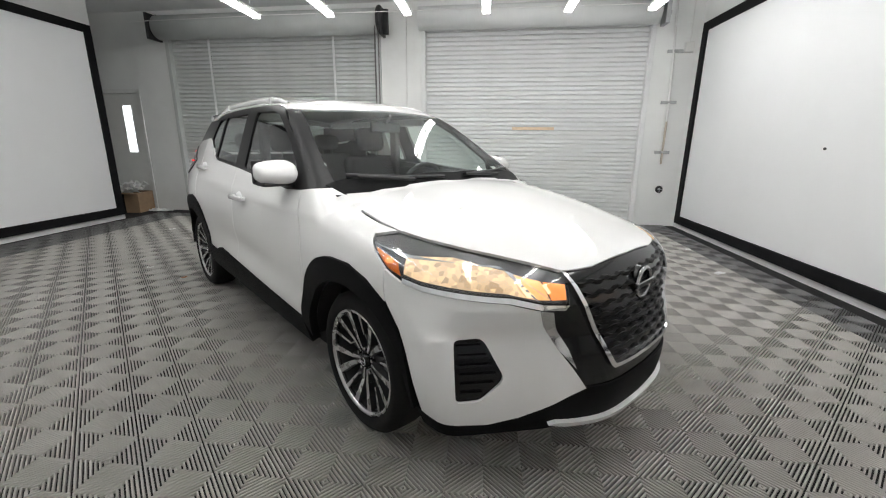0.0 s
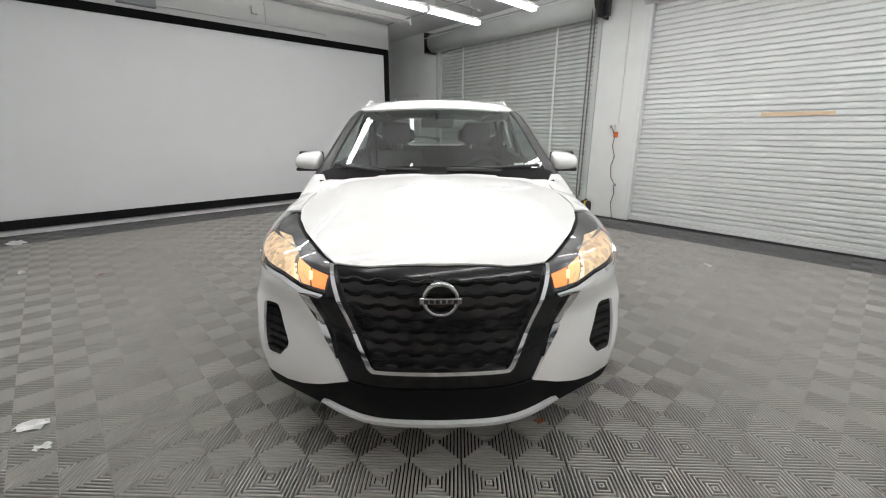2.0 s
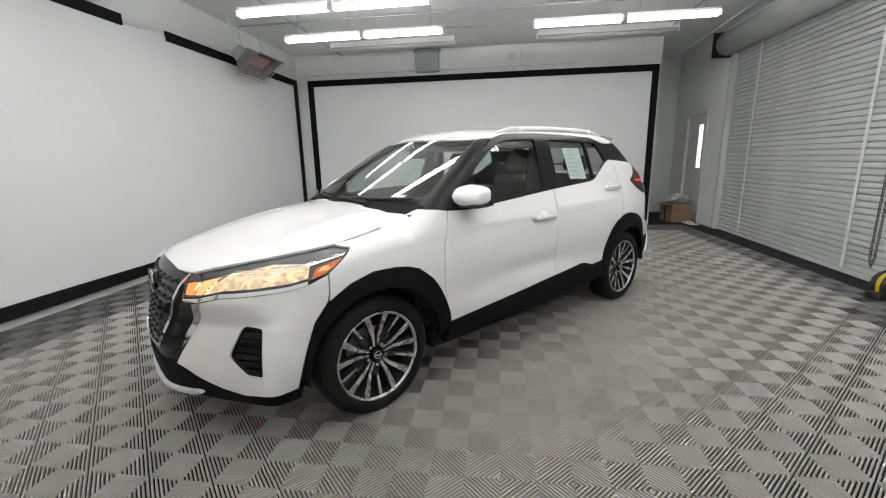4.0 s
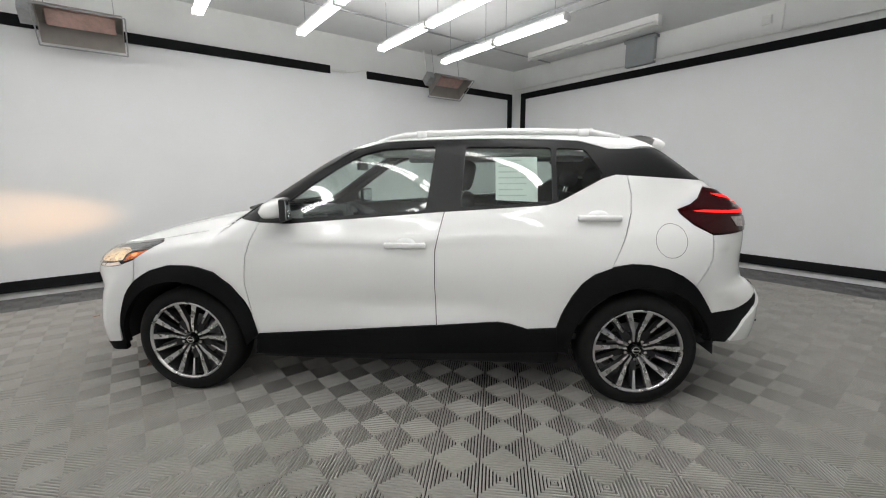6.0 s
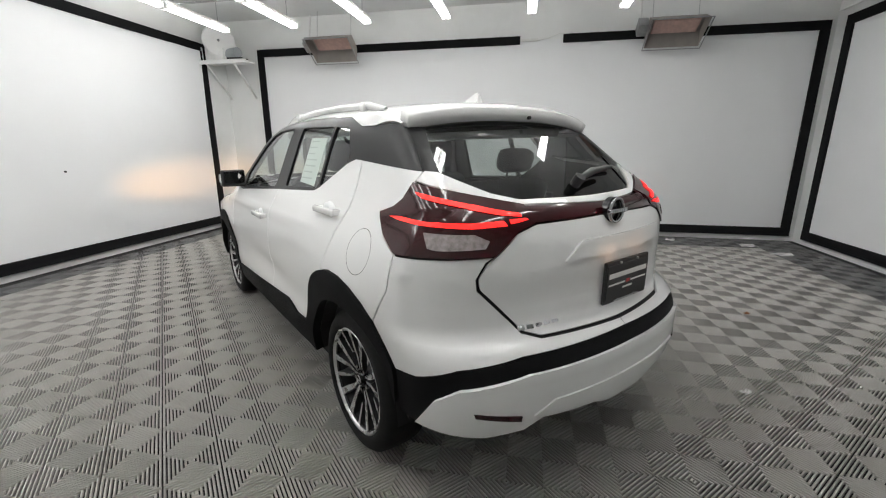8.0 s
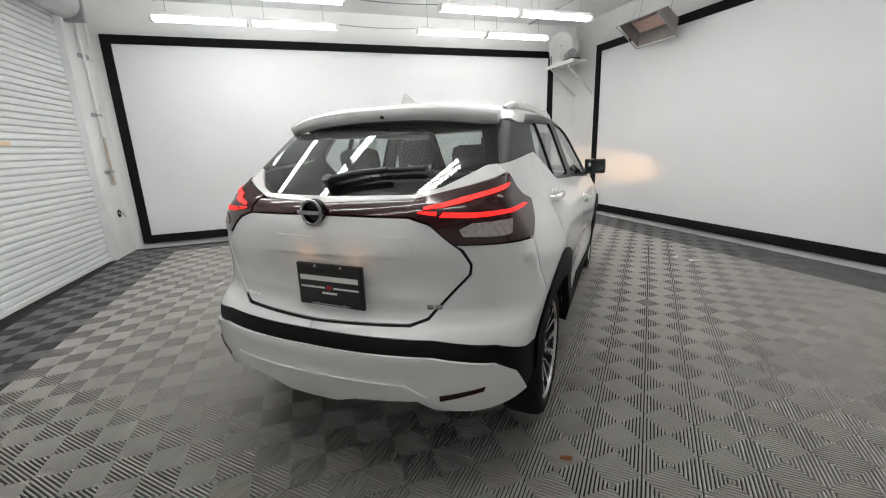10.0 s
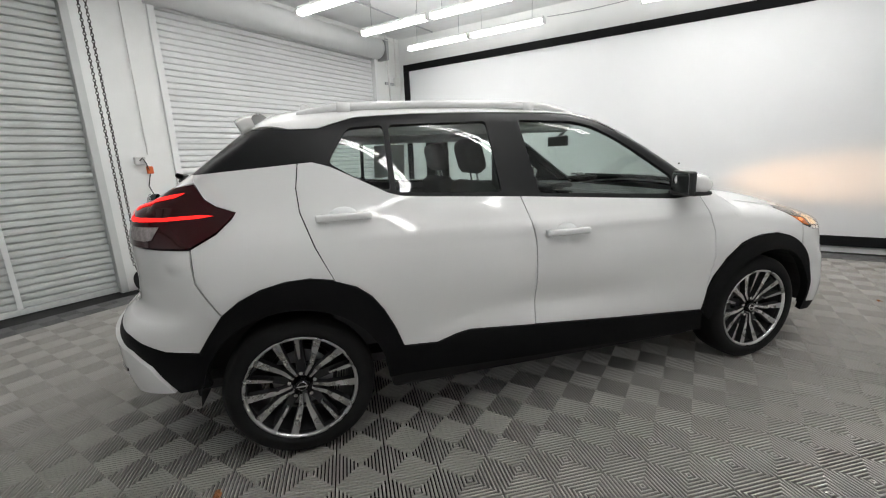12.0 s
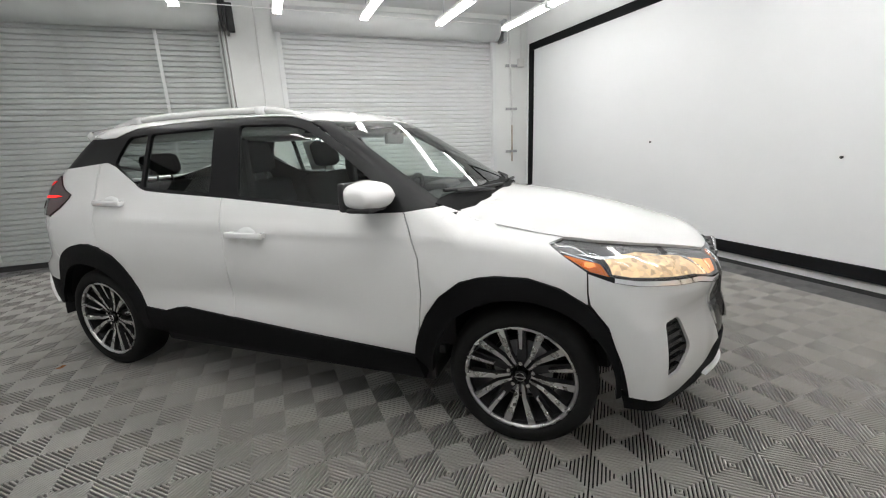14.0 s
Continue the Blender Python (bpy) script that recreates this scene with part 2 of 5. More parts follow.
# ---- fluorescent lamps ----
def tube_lamp(lit=True, length=1.03):
    ob = empty("tube_lamp", None, "lit fluorescent tube lamp hung under the ceiling" if lit else "unlit white fluorescent fixture under the ceiling", "lamp", "ceiling tube lamps")
    part("housing", boxes((-0.036, 0.036, -length / 2, length / 2, 0.034, 0.075), bevel=0.01), FIXTURE, ob)
    for sx in (-0.032, 0.032) if lit else ():
        part("tube", rod(bmesh.new(), (sx, -length / 2 + 0.02, 0.005), (sx, length / 2 - 0.02, 0.005), 0.018, 12), TUBE, ob, "glowing white tube", smooth=True)
    for s in (-1, 1):
        part("socket", boxes((-0.055, 0.055, s * length / 2 - 0.012, s * length / 2 + 0.012, -0.02, 0.04), bevel=0.004), FIXTURE, ob)
        part("hanger", rod(bmesh.new(), (0, s * length * 0.35, 0.07), (0, s * length * 0.35, ZC - 2.90), 0.004, 6), GALV, ob)
    return ob


lamp0 = tube_lamp()
first = True
for cx in (2.98, 1.96, 0.93, -0.10, -1.14, -2.17):
    for k in (0, 1, 3, 4):
        m = ROOM @ pose(cx, 2.86 - 0.535 - k * 1.075, 2.90)
        if first:
            lamp0.matrix_basis = m
            first = False
        else:
            copy_thing(lamp0, m)

for cx in (2.98, 1.96, 0.93, -0.10, -1.14, -2.17):
    cable = empty("lamp_cable", ROOM, "thin grey cable bridging two tube lamps", "cable", "lamp cables")
    curve_tube("wire", [(cx, 0.69, 2.95), (cx, 0.45, 2.938), (cx, 0.17, 2.932), (cx, -0.10, 2.938), (cx, -0.36, 2.95)], 0.006, GALV, cable)

# ---- car materials ----
PAINT = surface("white_car_paint", (0.78, 0.78, 0.775), 0.45, vary=0.02, scale=2, coat=1.0, spec=0.0)
GLOSSBLACK = surface("gloss_black_plastic", (0.005, 0.005, 0.006), 0.15, vary=0.2, scale=4, coat=0.15, spec=0.3)
GRILLEBLACK = surface("satin_black_grille", (0.004, 0.004, 0.004), 0.3, vary=0.2, scale=9, spec=0.12)
CLADDING = surface("textured_black_cladding", (0.006, 0.006, 0.0065), 0.65, vary=0.2, scale=5, bump=0.25, fine=300, spec=0.12)
PILLAR = surface("satin_black_pillar_film", (0.010, 0.010, 0.011), 0.34, vary=0.15, scale=5, spec=0.22)
# near-black for hidden parts; also paints the shade in panel gaps
DARK = surface("dark_parts_and_gap_shade", (0.010, 0.010, 0.011), 0.8, vary=0.2)
CHROME = surface("chrome", (0.80, 0.80, 0.81), 0.08, 1.0, vary=0.04)
BADGEMETAL = surface("dull_chrome", (0.42, 0.42, 0.43), 0.16, 1.0, vary=0.1)
# light silver in place of chrome: its bright reflection is in the colour
SILVER = surface("silver_for_lit_chrome", (0.72, 0.72, 0.73), 0.35, 0.3, vary=0.04)
RUBBER = surface("tyre_rubber", (0.010, 0.010, 0.010), 0.75, vary=0.3, scale=10, bump=0.3, spec=0.25)
MACHINED = surface("machined_alloy", (0.60, 0.60, 0.60), 0.28, 0.9, vary=0.08, scale=20)
ALLOYDARK = surface("dark_painted_alloy", (0.022, 0.022, 0.024), 0.35, vary=0.2)
SEAT = surface("charcoal_seat_cloth", (0.022, 0.022, 0.024), 0.9, vary=0.25, scale=12, bump=0.4, fine=350)
DASH = surface("dark_dashboard_plastic", (0.018, 0.018, 0.020), 0.6, vary=0.2, bump=0.2, fine=300)
HEADLINER = surface("grey_headliner", (0.42, 0.42, 0.41), 0.9, vary=0.05)
GLASS = clear("window_glass", (0.76, 0.83, 0.80), tint=1.0)
PRIVACY = clear("privacy_glass", (0.56, 0.58, 0.58), tint=1.0)
LENS = clear("lamp_lens", (0.97, 0.97, 0.97))
# lamp light on the mirrored facets, put in as patchy emission
REFLECTOR = glowing("lit_headlamp_reflector", (0.26, 0.20, 0.14), 0.95)
_t = REFLECTOR.node_tree
_v = _t.nodes.new("ShaderNodeTexVoronoi")
_v.inputs["Scale"].default_value = 48
_c = _t.nodes.new("ShaderNodeTexCoord")
_t.links.new(_c.outputs["Object"], _v.inputs["Vector"])
_r = _t.nodes.new("ShaderNodeValToRGB")
for _e, _col in zip(_r.color_ramp.elements, ((0.42, 0.26, 0.13, 1), (0.95, 0.70, 0.40, 1))):
    _e.color = _col
_r.color_ramp.elements[0].position, _r.color_ramp.elements[1].position = 0.1, 0.75
_t.links.new(_v.outputs["Color"], _r.inputs["Fac"])
_t.links.new(_r.outputs["Color"], _t.nodes["Principled BSDF"].inputs["Emission Color"])
PEACHLAMP = glowing("lit_peach_facet", (0.90, 0.50, 0.20), 0.62)
# bright glints inside the headlamp, put in as glowing colour
GLINT = glowing("headlamp_glint", (1.0, 0.76, 0.45), 0.95)
LAMPBOX = surface("grey_lamp_housing", (0.09, 0.09, 0.095), 0.22, 0.5, vary=0.2, scale=14)
AMBER = glowing("lit_amber_lamp", (0.95, 0.30, 0.07), 0.72)
AMBERDIM = surface("amber_lens", (0.75, 0.17, 0.015), 0.25, vary=0.15, scale=30, coat=0.6)
REDDARK = surface("dark_red_lens", (0.030, 0.0015, 0.003), 0.12, vary=0.25, scale=10, coat=0.2, spec=0.4)
REDGLOW = glowing("lit_red_lamp", (1.0, 0.014, 0.012), 1.2)
REVERSE = surface("clear_reverse_lens", (0.34, 0.30, 0.30), 0.2, vary=0.5, scale=60, coat=0.4)
PAPER = surface("white_paper", (0.80, 0.82, 0.80), 0.8, vary=0.03)
INK = surface("grey_print", (0.58, 0.60, 0.59), 0.8, vary=0.1)
MIRRORGLASS = surface("mirror_glass", (0.75, 0.77, 0.78), 0.03, 1.0, vary=0.02)


# ---- car surface: x forward, y left, z up; one blended implicit shape ----
def spl(x, xs, ys):
    x, xs, ys = np.asarray(x, float), np.asarray(xs, float), np.asarray(ys, float)
    d = np.gradient(ys, xs)
    i = np.clip(np.searchsorted(xs, x) - 1, 0, len(xs) - 2)
    h = xs[i + 1] - xs[i]
    u = np.clip((x - xs[i]) / h, 0, 1)
    return (2 * u**3 - 3 * u**2 + 1) * ys[i] + (u**3 - 2 * u**2 + u) * h * d[i] + (3 * u**2 - 2 * u**3) * ys[i + 1] + (u**3 - u**2) * h * d[i + 1]


def bell(v):
    return np.exp(-v * v)


def smax(a, b, k):
    return np.maximum(a, b) + np.maximum(k - np.abs(a - b), 0) ** 2 / (4 * k)


def half_width(x, z):
    w = spl(z, [0.15, 0.25, 0.35, 0.45, 0.55, 0.65, 0.8, 0.9, 0.98, 1.05, 1.10, 1.2, 1.3, 1.4, 1.5, 1.6],
            [0.75, 0.795, 0.822, 0.836, 0.832, 0.836, 0.836, 0.826, 0.808, 0.778, 0.752, 0.712, 0.675, 0.637, 0.59, 0.53])
    w = w - (0.035 - 0.013 * np.clip((0.72 - z) / 0.12, 0, 1)) * np.clip(x - 0.7, 0, 2) ** 2 - 0.055 * (np.clip(-0.7 - x, 0, 2) / 1.1) ** 2
    w = w + 0.028 * bell((x + 1.33) / 0.38) * bell((z - 0.78) / 0.17) + 0.026 * bell((x - 1.30) / 0.40) * bell((z - 0.72) / 0.16)
    w = w - 0.016 * bell((x + 0.05) / 0.65) ** 2 * bell((z - 0.60) / 0.07)
    w = w + 0.008 * bell((z - 0.955 + 0.02 * x) / 0.03) * bell((x - 0.2) / 1.1)
    return w


def nose(y, z):
    a = np.abs(y)
    mid = spl(z, [0.15, 0.25, 0.33, 0.40, 0.50, 0.62, 0.74, 0.82, 0.87, 0.95], [2.14, 2.195, 2.215, 2.22, 2.215, 2.19, 2.162, 2.124, 2.083, 1.98])
    rounded = 0.13 * (a / 0.6) ** 2 + 0.10 * (a / 0.73) ** 5
    # flat middle, then a straight slanted corner, below the lamps
    slanted = 0.36 * (a - 0.27 + np.sqrt((a - 0.27) ** 2 + 0.01))
    w = np.clip((0.73 - z) / 0.11, 0, 1)
    return mid - rounded * (1 - w) - slanted * w + 0.010 * np.clip((0.645 - z) / 0.03, 0, 1) * np.clip((a - 0.40) / 0.08, 0, 1)


def tail(y, z):
    a = np.abs(y)
    return spl(z, [0.25, 0.35, 0.42, 0.55, 0.63, 0.67, 0.71, 0.80, 0.95, 1.05, 1.12, 1.2], [2.03, 2.10, 2.125, 2.14, 2.135, 2.11, 2.055, 2.03, 2.03, 2.015, 1.98, 1.90]) - 0.10 * (a / 0.6) ** 2 - 0.08 * (a / 0.75) ** 6


HOOD_LINE = np.polyfit([1.0, 1.2, 1.4, 1.6, 1.8, 1.95, 2.06], [1.082, 1.066, 1.036, 0.994, 0.944, 0.902, 0.866], 3)


def hood_top(x, y):
    a = np.abs(y)
    return np.polyval(HOOD_LINE, np.clip(x, 0.95, 2.3)) - 0.031 * (a / 0.4) ** 2 + 0.010 * bell((a - 0.48) / 0.10) * bell((x - 1.4) / 0.5)


def roof_top(x, y):
    return spl(x, [-2, -1.7, -1.45, -1.2, -0.8, -0.3, 0.1, 0.35, 0.6], [1.45, 1.50, 1.532, 1.553, 1.570, 1.570, 1.549, 1.51, 1.44]) - 0.058 * (np.abs(y) / 0.6) ** 2.6


def screen_plane(x, y, z):
    """The windscreen's own bent plane."""
    return (x - (1.12 - 1.70 * (z - 1.075) - 0.17 * (np.abs(y) / 0.66) ** 2)) * 0.5


def shape(x, y, z):
    side = np.abs(y) - half_width(x, z)
    low = smax(smax(smax(side, x - nose(y, z), 0.11 - 0.06 * np.clip((0.74 - z) / 0.12, 0, 1)), -x - tail(y, z), 0.11), z - np.where(x < -0.8, 1.15, hood_top(x, y)), 0.05)
    low = np.maximum(low, 0.17 - z)
    screen = screen_plane(x, y, z)
    back = (-x - (1.92 - 1.36 * np.maximum(z - 1.14, 0) - 0.10 * (np.abs(y) / 0.6) ** 2)) * 0.6
    top = smax(smax(smax(side, screen, 0.04), back, 0.05), z - roof_top(x, y), 0.07)
    return np.minimum(low, np.maximum(top, 0.9 - z))


def shape_normal(p, e=0.006, field=shape):
    g = np.stack([field(*(p + np.eye(3)[k] * e).T) - field(*(p - np.eye(3)[k] * e).T) for k in range(3)], 1)
    return g / np.maximum(np.linalg.norm(g, axis=1, keepdims=True), 1e-9)


def cast(o, d, reach):
    """First meeting of the rays o + s d with the car's surface, from outside."""
    o, d = np.atleast_2d(o).astype(float), np.atleast_2d(d).astype(float)
    n = len(o)
    lo, hi, done = np.zeros(n), np.full(n, reach), np.zeros(n, bool)
    prev = np.zeros(n)
    for s in np.linspace(0, reach, 70)[1:]:
        v = shape(*(o + d * s).T)
        hit = (v < 0) & ~done
        lo[hit], hi[hit] = prev[hit], s
        done |= hit
        prev[:] = s
    lo[~done] = hi[~done] = reach
    for _ in range(18):
        mid = (lo + hi) / 2
        inside = shape(*(o + d * mid[:, None]).T) < 0
        hi[inside], lo[~inside] = mid[inside], mid[~inside]
    return o + d * ((lo + hi) / 2)[:, None]


def side_pts(q):
    q = np.atleast_2d(q)
    n = len(q)
    return cast(np.stack([q[:, 0], np.full(n, 1.1), q[:, 1]], 1), np.tile([0, -1, 0], (n, 1)), 1.1)


def top_pts(q):
    q = np.atleast_2d(q)
    n = len(q)
    return cast(np.stack([q[:, 0], q[:, 1], np.full(n, 1.8)], 1), np.tile([0, 0, -1], (n, 1)), 1.6)


def front_pts(q):
    q = np.atleast_2d(q)
    n = len(q)
    return cast(np.stack([np.full(n, 2.5), q[:, 0], q[:, 1]], 1), np.tile([-1, 0, 0], (n, 1)), 3.0)


def rear_pts(q):
    q = np.atleast_2d(q)
    n = len(q)
    return cast(np.stack([np.full(n, -2.5), q[:, 0], q[:, 1]], 1), np.tile([1, 0, 0], (n, 1)), 3.0)


def wrap_pts(sign):
    def go(q):
        q = np.atleast_2d(q)
        n = len(q)
        a = q[:, 0] / 0.9
        d = np.stack([sign * np.cos(a), np.sin(a), np.zeros(n)], 1)
        o = np.stack([np.full(n, sign * 1.15), np.zeros(n), q[:, 1]], 1) + d * 1.4
        return cast(o, -d, 1.4)
    return go


def wrap_from(sign):
    return lambda p: np.stack([0.9 * np.arctan2(p[:, 1], sign * (p[:, 0] - sign * 1.15)), p[:, 2]], 1)


SIDE = (side_pts, lambda p: p[:, [0, 2]])
TOP = (top_pts, lambda p: p[:, [0, 1]])
FRONT = (front_pts, lambda p: p[:, [1, 2]])
REAR = (rear_pts, lambda p: p[:, [1, 2]])
NOSE = (wrap_pts(1), wrap_from(1))
STERN = (wrap_pts(-1), wrap_from(-1))


def on(proj, *pts):
    return proj[0](np.array(pts, float))


def outline(proj, *groups):
    """Join runs of surface points into one outline in the plane of proj."""
    return [tuple(v) for g in groups for v in proj[1](np.atleast_2d(g))]


def inside(P, poly):
    poly = np.asarray(poly)
    x, y = P[:, 0], P[:, 1]
    r = np.zeros(len(P), bool)
    for (x0, y0), (x1, y1) in zip(poly, np.roll(poly, -1, 0)):
        c = (y0 > y) != (y1 > y)
        with np.errstate(divide="ignore", invalid="ignore"):
            r ^= c & (x < (x1 - x0) * (y - y0) / (y1 - y0) + x0)
    return r


def dense(poly, step):
    out = []
    for a, b in zip(poly, poly[1:] + poly[:1]):
        n = max(1, int(math.hypot(b[0] - a[0], b[1] - a[1]) / step + 0.5))
        out += [(a[0] + (b[0] - a[0]) * k / n, a[1] + (b[1] - a[1]) * k / n) for k in range(n)]
    return out


def mirror_out(half):
    """Outline given for y >= 0 from the middle to the middle, made whole."""
    return half + [(q[0], q[1]) for q in [(-a, b) for a, b in reversed(half)] if abs(q[0]) > 1e-6]


def mirror_top(half):
    return half + [(a, -b) for a, b in reversed(half) if abs(b) > 1e-6]


def soft_corners(poly, r=0.02):
    """Round an outline's corners."""
    out, n = [], len(poly)
    for i in range(n):
        p, a, b = (Vector(poly[k % n]) for k in (i, i - 1, i + 1))
        da, db = (a - p).length, (b - p).length
        if da < 1e-6 or db < 1e-6:
            continue
        q, s = p + (a - p) / da * min(r, da * 0.45), p + (b - p) / db * min(r, db * 0.45)
        for t in (0, 0.25, 0.5, 0.75, 1):
            v = q * (1 - t) ** 2 + p * 2 * t * (1 - t) + s * t * t
            out.append((v.x, v.y))
    return out


def shell_mesh(name, proj, poly, mat, holes=(), step=0.03, off=0.0, thick=0.012, flip=False, soft_edge=0.006, field=shape):
    """A panel of the car's surface inside an outline, with a turned-in edge."""
    from mathutils import geometry
    loops = [dense(list(poly), step)] + [dense(list(h), step) for h in holes]
    verts, edges = [], []
    for lp in loops:
        s = len(verts)
        verts += lp
        edges += [(s + k, s + (k + 1) % len(lp)) for k in range(len(lp))]
    B = np.array(verts)
    lo, hi = B.min(0), B.max(0)
    gx, gy = np.meshgrid(np.arange(lo[0] + step / 2, hi[0], step), np.arange(lo[1] + step / 2, hi[1], step))
    G = np.stack([gx.ravel(), gy.ravel()], 1)
    keep = inside(G, loops[0])
    for h in loops[1:]:
        keep &= ~inside(G, h)
    G = G[keep]
    if len(G):
        near = np.abs(G[:, None, :] - B[None, :, :]).max(2).min(1)
        G = G[near > step * 0.45]
    V, _, F, *_ = geometry.delaunay_2d_cdt([Vector(v) for v in verts] + [Vector(g) for g in G], edges, [], 0, 1e-6)
    V = np.array([(v.x, v.y) for v in V])
    C = np.array([V[list(f)].mean(0) for f in F])
    ok = inside(C, loops[0])
    for h in loops[1:]:
        ok &= ~inside(C, h)
    F = [tuple(f) for f, k in zip(F, ok) if k]
    P = proj[0](V)
    N = shape_normal(P, soft_edge, field)
    P = P + N * off
    # consistent winding, outwards
    out = []
    for f in F:
        a, b, c = (P[k] for k in f[:3])
        out.append(f if np.dot(np.cross(b - a, c - a), N[f[0]]) > 0 else tuple(reversed(f)))
    F = out
    count = {}
    for f in F:
        for a, b in zip(f, f[1:] + f[:1]):
            count[(a, b)] = 1
    rim = [(a, b) for a, b in count if (b, a) not in count]
    verts3, norms, faces = [tuple(p) for p in P], [tuple(n) for n in N], list(F)
    if thick:
        for a, b in rim:
            s = len(verts3)
            t = P[b] - P[a]
            nn = np.cross(t, N[a])
            nn = nn / max(np.linalg.norm(nn), 1e-9)
            verts3 += [tuple(P[a]), tuple(P[b]), tuple(P[b] - N[b] * thick), tuple(P[a] - N[a] * thick)]
            norms += [tuple(nn)] * 4
            faces.append((s + 1, s, s + 3, s + 2))
    if flip:
        verts3 = [(x, -y, z) for x, y, z in verts3]
        norms = [(x, -y, z) for x, y, z in norms]
        faces = [tuple(reversed(f)) for f in faces]
    me = bpy.data.meshes.new(name)
    me.from_pydata(verts3, [], faces)
    for p in me.polygons:
        p.use_smooth = True
    me.normals_split_custom_set_from_vertices(norms)
    me.materials.append(mat)
    return me


def shell(name, proj, poly, mat, parent, both=False, label="", **kw):
    obs = []
    for flip in ((False, True) if both else (False,)):
        ob = new(name, shell_mesh(name, proj, poly, mat, flip=flip, **kw))
        ob.parent = parent
        if label:
            tagged(ob, label)
        obs.append(ob)
    return obs


# ---- car outlines ----
ARCH_F = [(0.845, 0.396), (0.862, 0.49), (0.905, 0.592), (0.975, 0.69), (1.069, 0.765), (1.15, 0.79), (1.217, 0.80), (1.345, 0.80), (1.47, 0.764), (1.575, 0.70), (1.65, 0.61), (1.70, 0.48), (1.715, 0.32)]
ARCH_R = [(-0.853, 0.471), (-0.885, 0.56), (-0.932, 0.656), (-0.98, 0.725), (-1.04, 0.775), (-1.13, 0.815), (-1.224, 0.832), (-1.32, 0.828), (-1.415, 0.805), (-1.50, 0.765), (-1.571, 0.71), (-1.63, 0.63), (-1.68, 0.55)]
SILL = [(0.845, 0.396), (-0.196, 0.472), (-0.535, 0.499), (-0.60, 0.49), (-0.697, 0.462), (-0.853, 0.471)]
SEAM_F = [(0.846, 0.398), (0.875, 0.55), (0.894, 0.705), (0.883, 0.851), (0.845, 0.96), (0.807, 1.044)]
SEAM_B = [(-0.196, 0.474), (-0.188, 0.70), (-0.19, 0.893), (-0.213, 1.0), (-0.239, 1.10)]
SEAM_R = [(-1.126, 0.812), (-1.19, 0.95), (-1.24, 1.094), (-1.247, 1.19), (-1.232, 1.292)]
BELT = [(0.807, 1.044), (0.645, 1.036), (-0.229, 1.10), (-0.70, 1.128), (-0.80, 1.135), (-0.862, 1.152), (-1.10, 1.275), (-1.172, 1.296), (-1.232, 1.292)]
HOOD_EDGE = on(TOP, (1.02, 0.655), (1.2, 0.675), (1.36, 0.688), (1.47, 0.68), (1.60, 0.645), (1.75, 0.58), (1.88, 0.505), (1.98, 0.44), (2.03, 0.395))
LAMP_TIP = on(SIDE, (1.42, 0.922))
LAMP_LOW = on(SIDE, (1.565, 0.832), (1.66, 0.812), (1.74, 0.798))
ROOF_EDGE = [(-1.40, 1.440), (-1.25, 1.434), (-1.136, 1.436), (-1.06, 1.460), (-0.975, 1.484), (-0.712, 1.497), (-0.278, 1.502), (0.0, 1.497), (0.116, 1.490), (0.247, 1.458)]
A_PILLAR = [(0.247, 1.458), (0.39, 1.378), (0.536, 1.292), (0.723, 1.178), (0.86, 1.088), (0.90, 1.058)]


def gap(poly, d=0.0025):
    """Draw an outline in a little, for a shut line."""
    c, n, out = 0, len(poly), []
    area = sum(a[0] * b[1] - b[0] * a[1] for a, b in zip(poly, poly[1:] + poly[:1]))
    s = 1 if area > 0 else -1
    for i in range(n):
        a, p, b = Vector(poly[i - 1]), Vector(poly[i]), Vector(poly[(i + 1) % n])
        u, v = p - a, b - p
        if u.length < 1e-7 or v.length < 1e-7:
            continue
        u.normalize(), v.normalize()
        nu, nv = Vector((-u.y, u.x)) * s, Vector((-v.y, v.x)) * s
        m = nu + nv
        if m.length < 0.3:
            m = nu
        m.normalize()
        q = p + m * d / max(0.5, m.dot(nu))
        out.append((q.x, q.y))
    return out


car = empty("car", None, "white compact crossover car with black cladding, lights on", "car")

# dark inner skin; its near-black colour stands in for shade in the shut lines
cut_f = [(1.31 + 0.40 * math.cos(a), 0.325 + 0.40 * math.sin(a)) for a in np.linspace(math.pi * 0.98, 0.02, 24)]
cut_r = [(-1.31 + 0.40 * math.cos(a), 0.325 + 0.40 * math.sin(a)) for a in np.linspace(math.pi * 0.98, 0.02, 24)]
shell("inner_skin", SIDE, [(-1.72, 0.35)] + cut_r + cut_f + [(1.72, 0.35), (1.72, 0.80), (1.5, 0.90), (1.2, 0.98), (0.88, 1.05)] + BELT[1:-1] + [(-1.26, 1.27), (-1.62, 1.24), (-1.74, 1.0)], DARK, car, both=True, off=-0.016, thick=0, step=0.06)
shell("inner_skin", NOSE, mirror_out(outline(NOSE, [on(FRONT, (0, 0.24))[0]], on(SIDE, (1.80, 0.26), (1.70, 0.35), (1.68, 0.75), (1.45, 0.91)), HOOD_EDGE[3:], on(FRONT, (0.3, 0.87), (0, 0.885)))), DARK, car, off=-0.016, thick=0, step=0.06)
shell("inner_skin", STERN, mirror_out(outline(STERN, [on(REAR, (0, 0.42))[0]], on(SIDE, (-1.72, 0.42), (-1.70, 1.0), (-1.64, 1.24)), on(REAR, (0.55, 1.24), (0.3, 1.15), (0, 1.13)))), DARK, car, off=-0.016, thick=0, step=0.06)

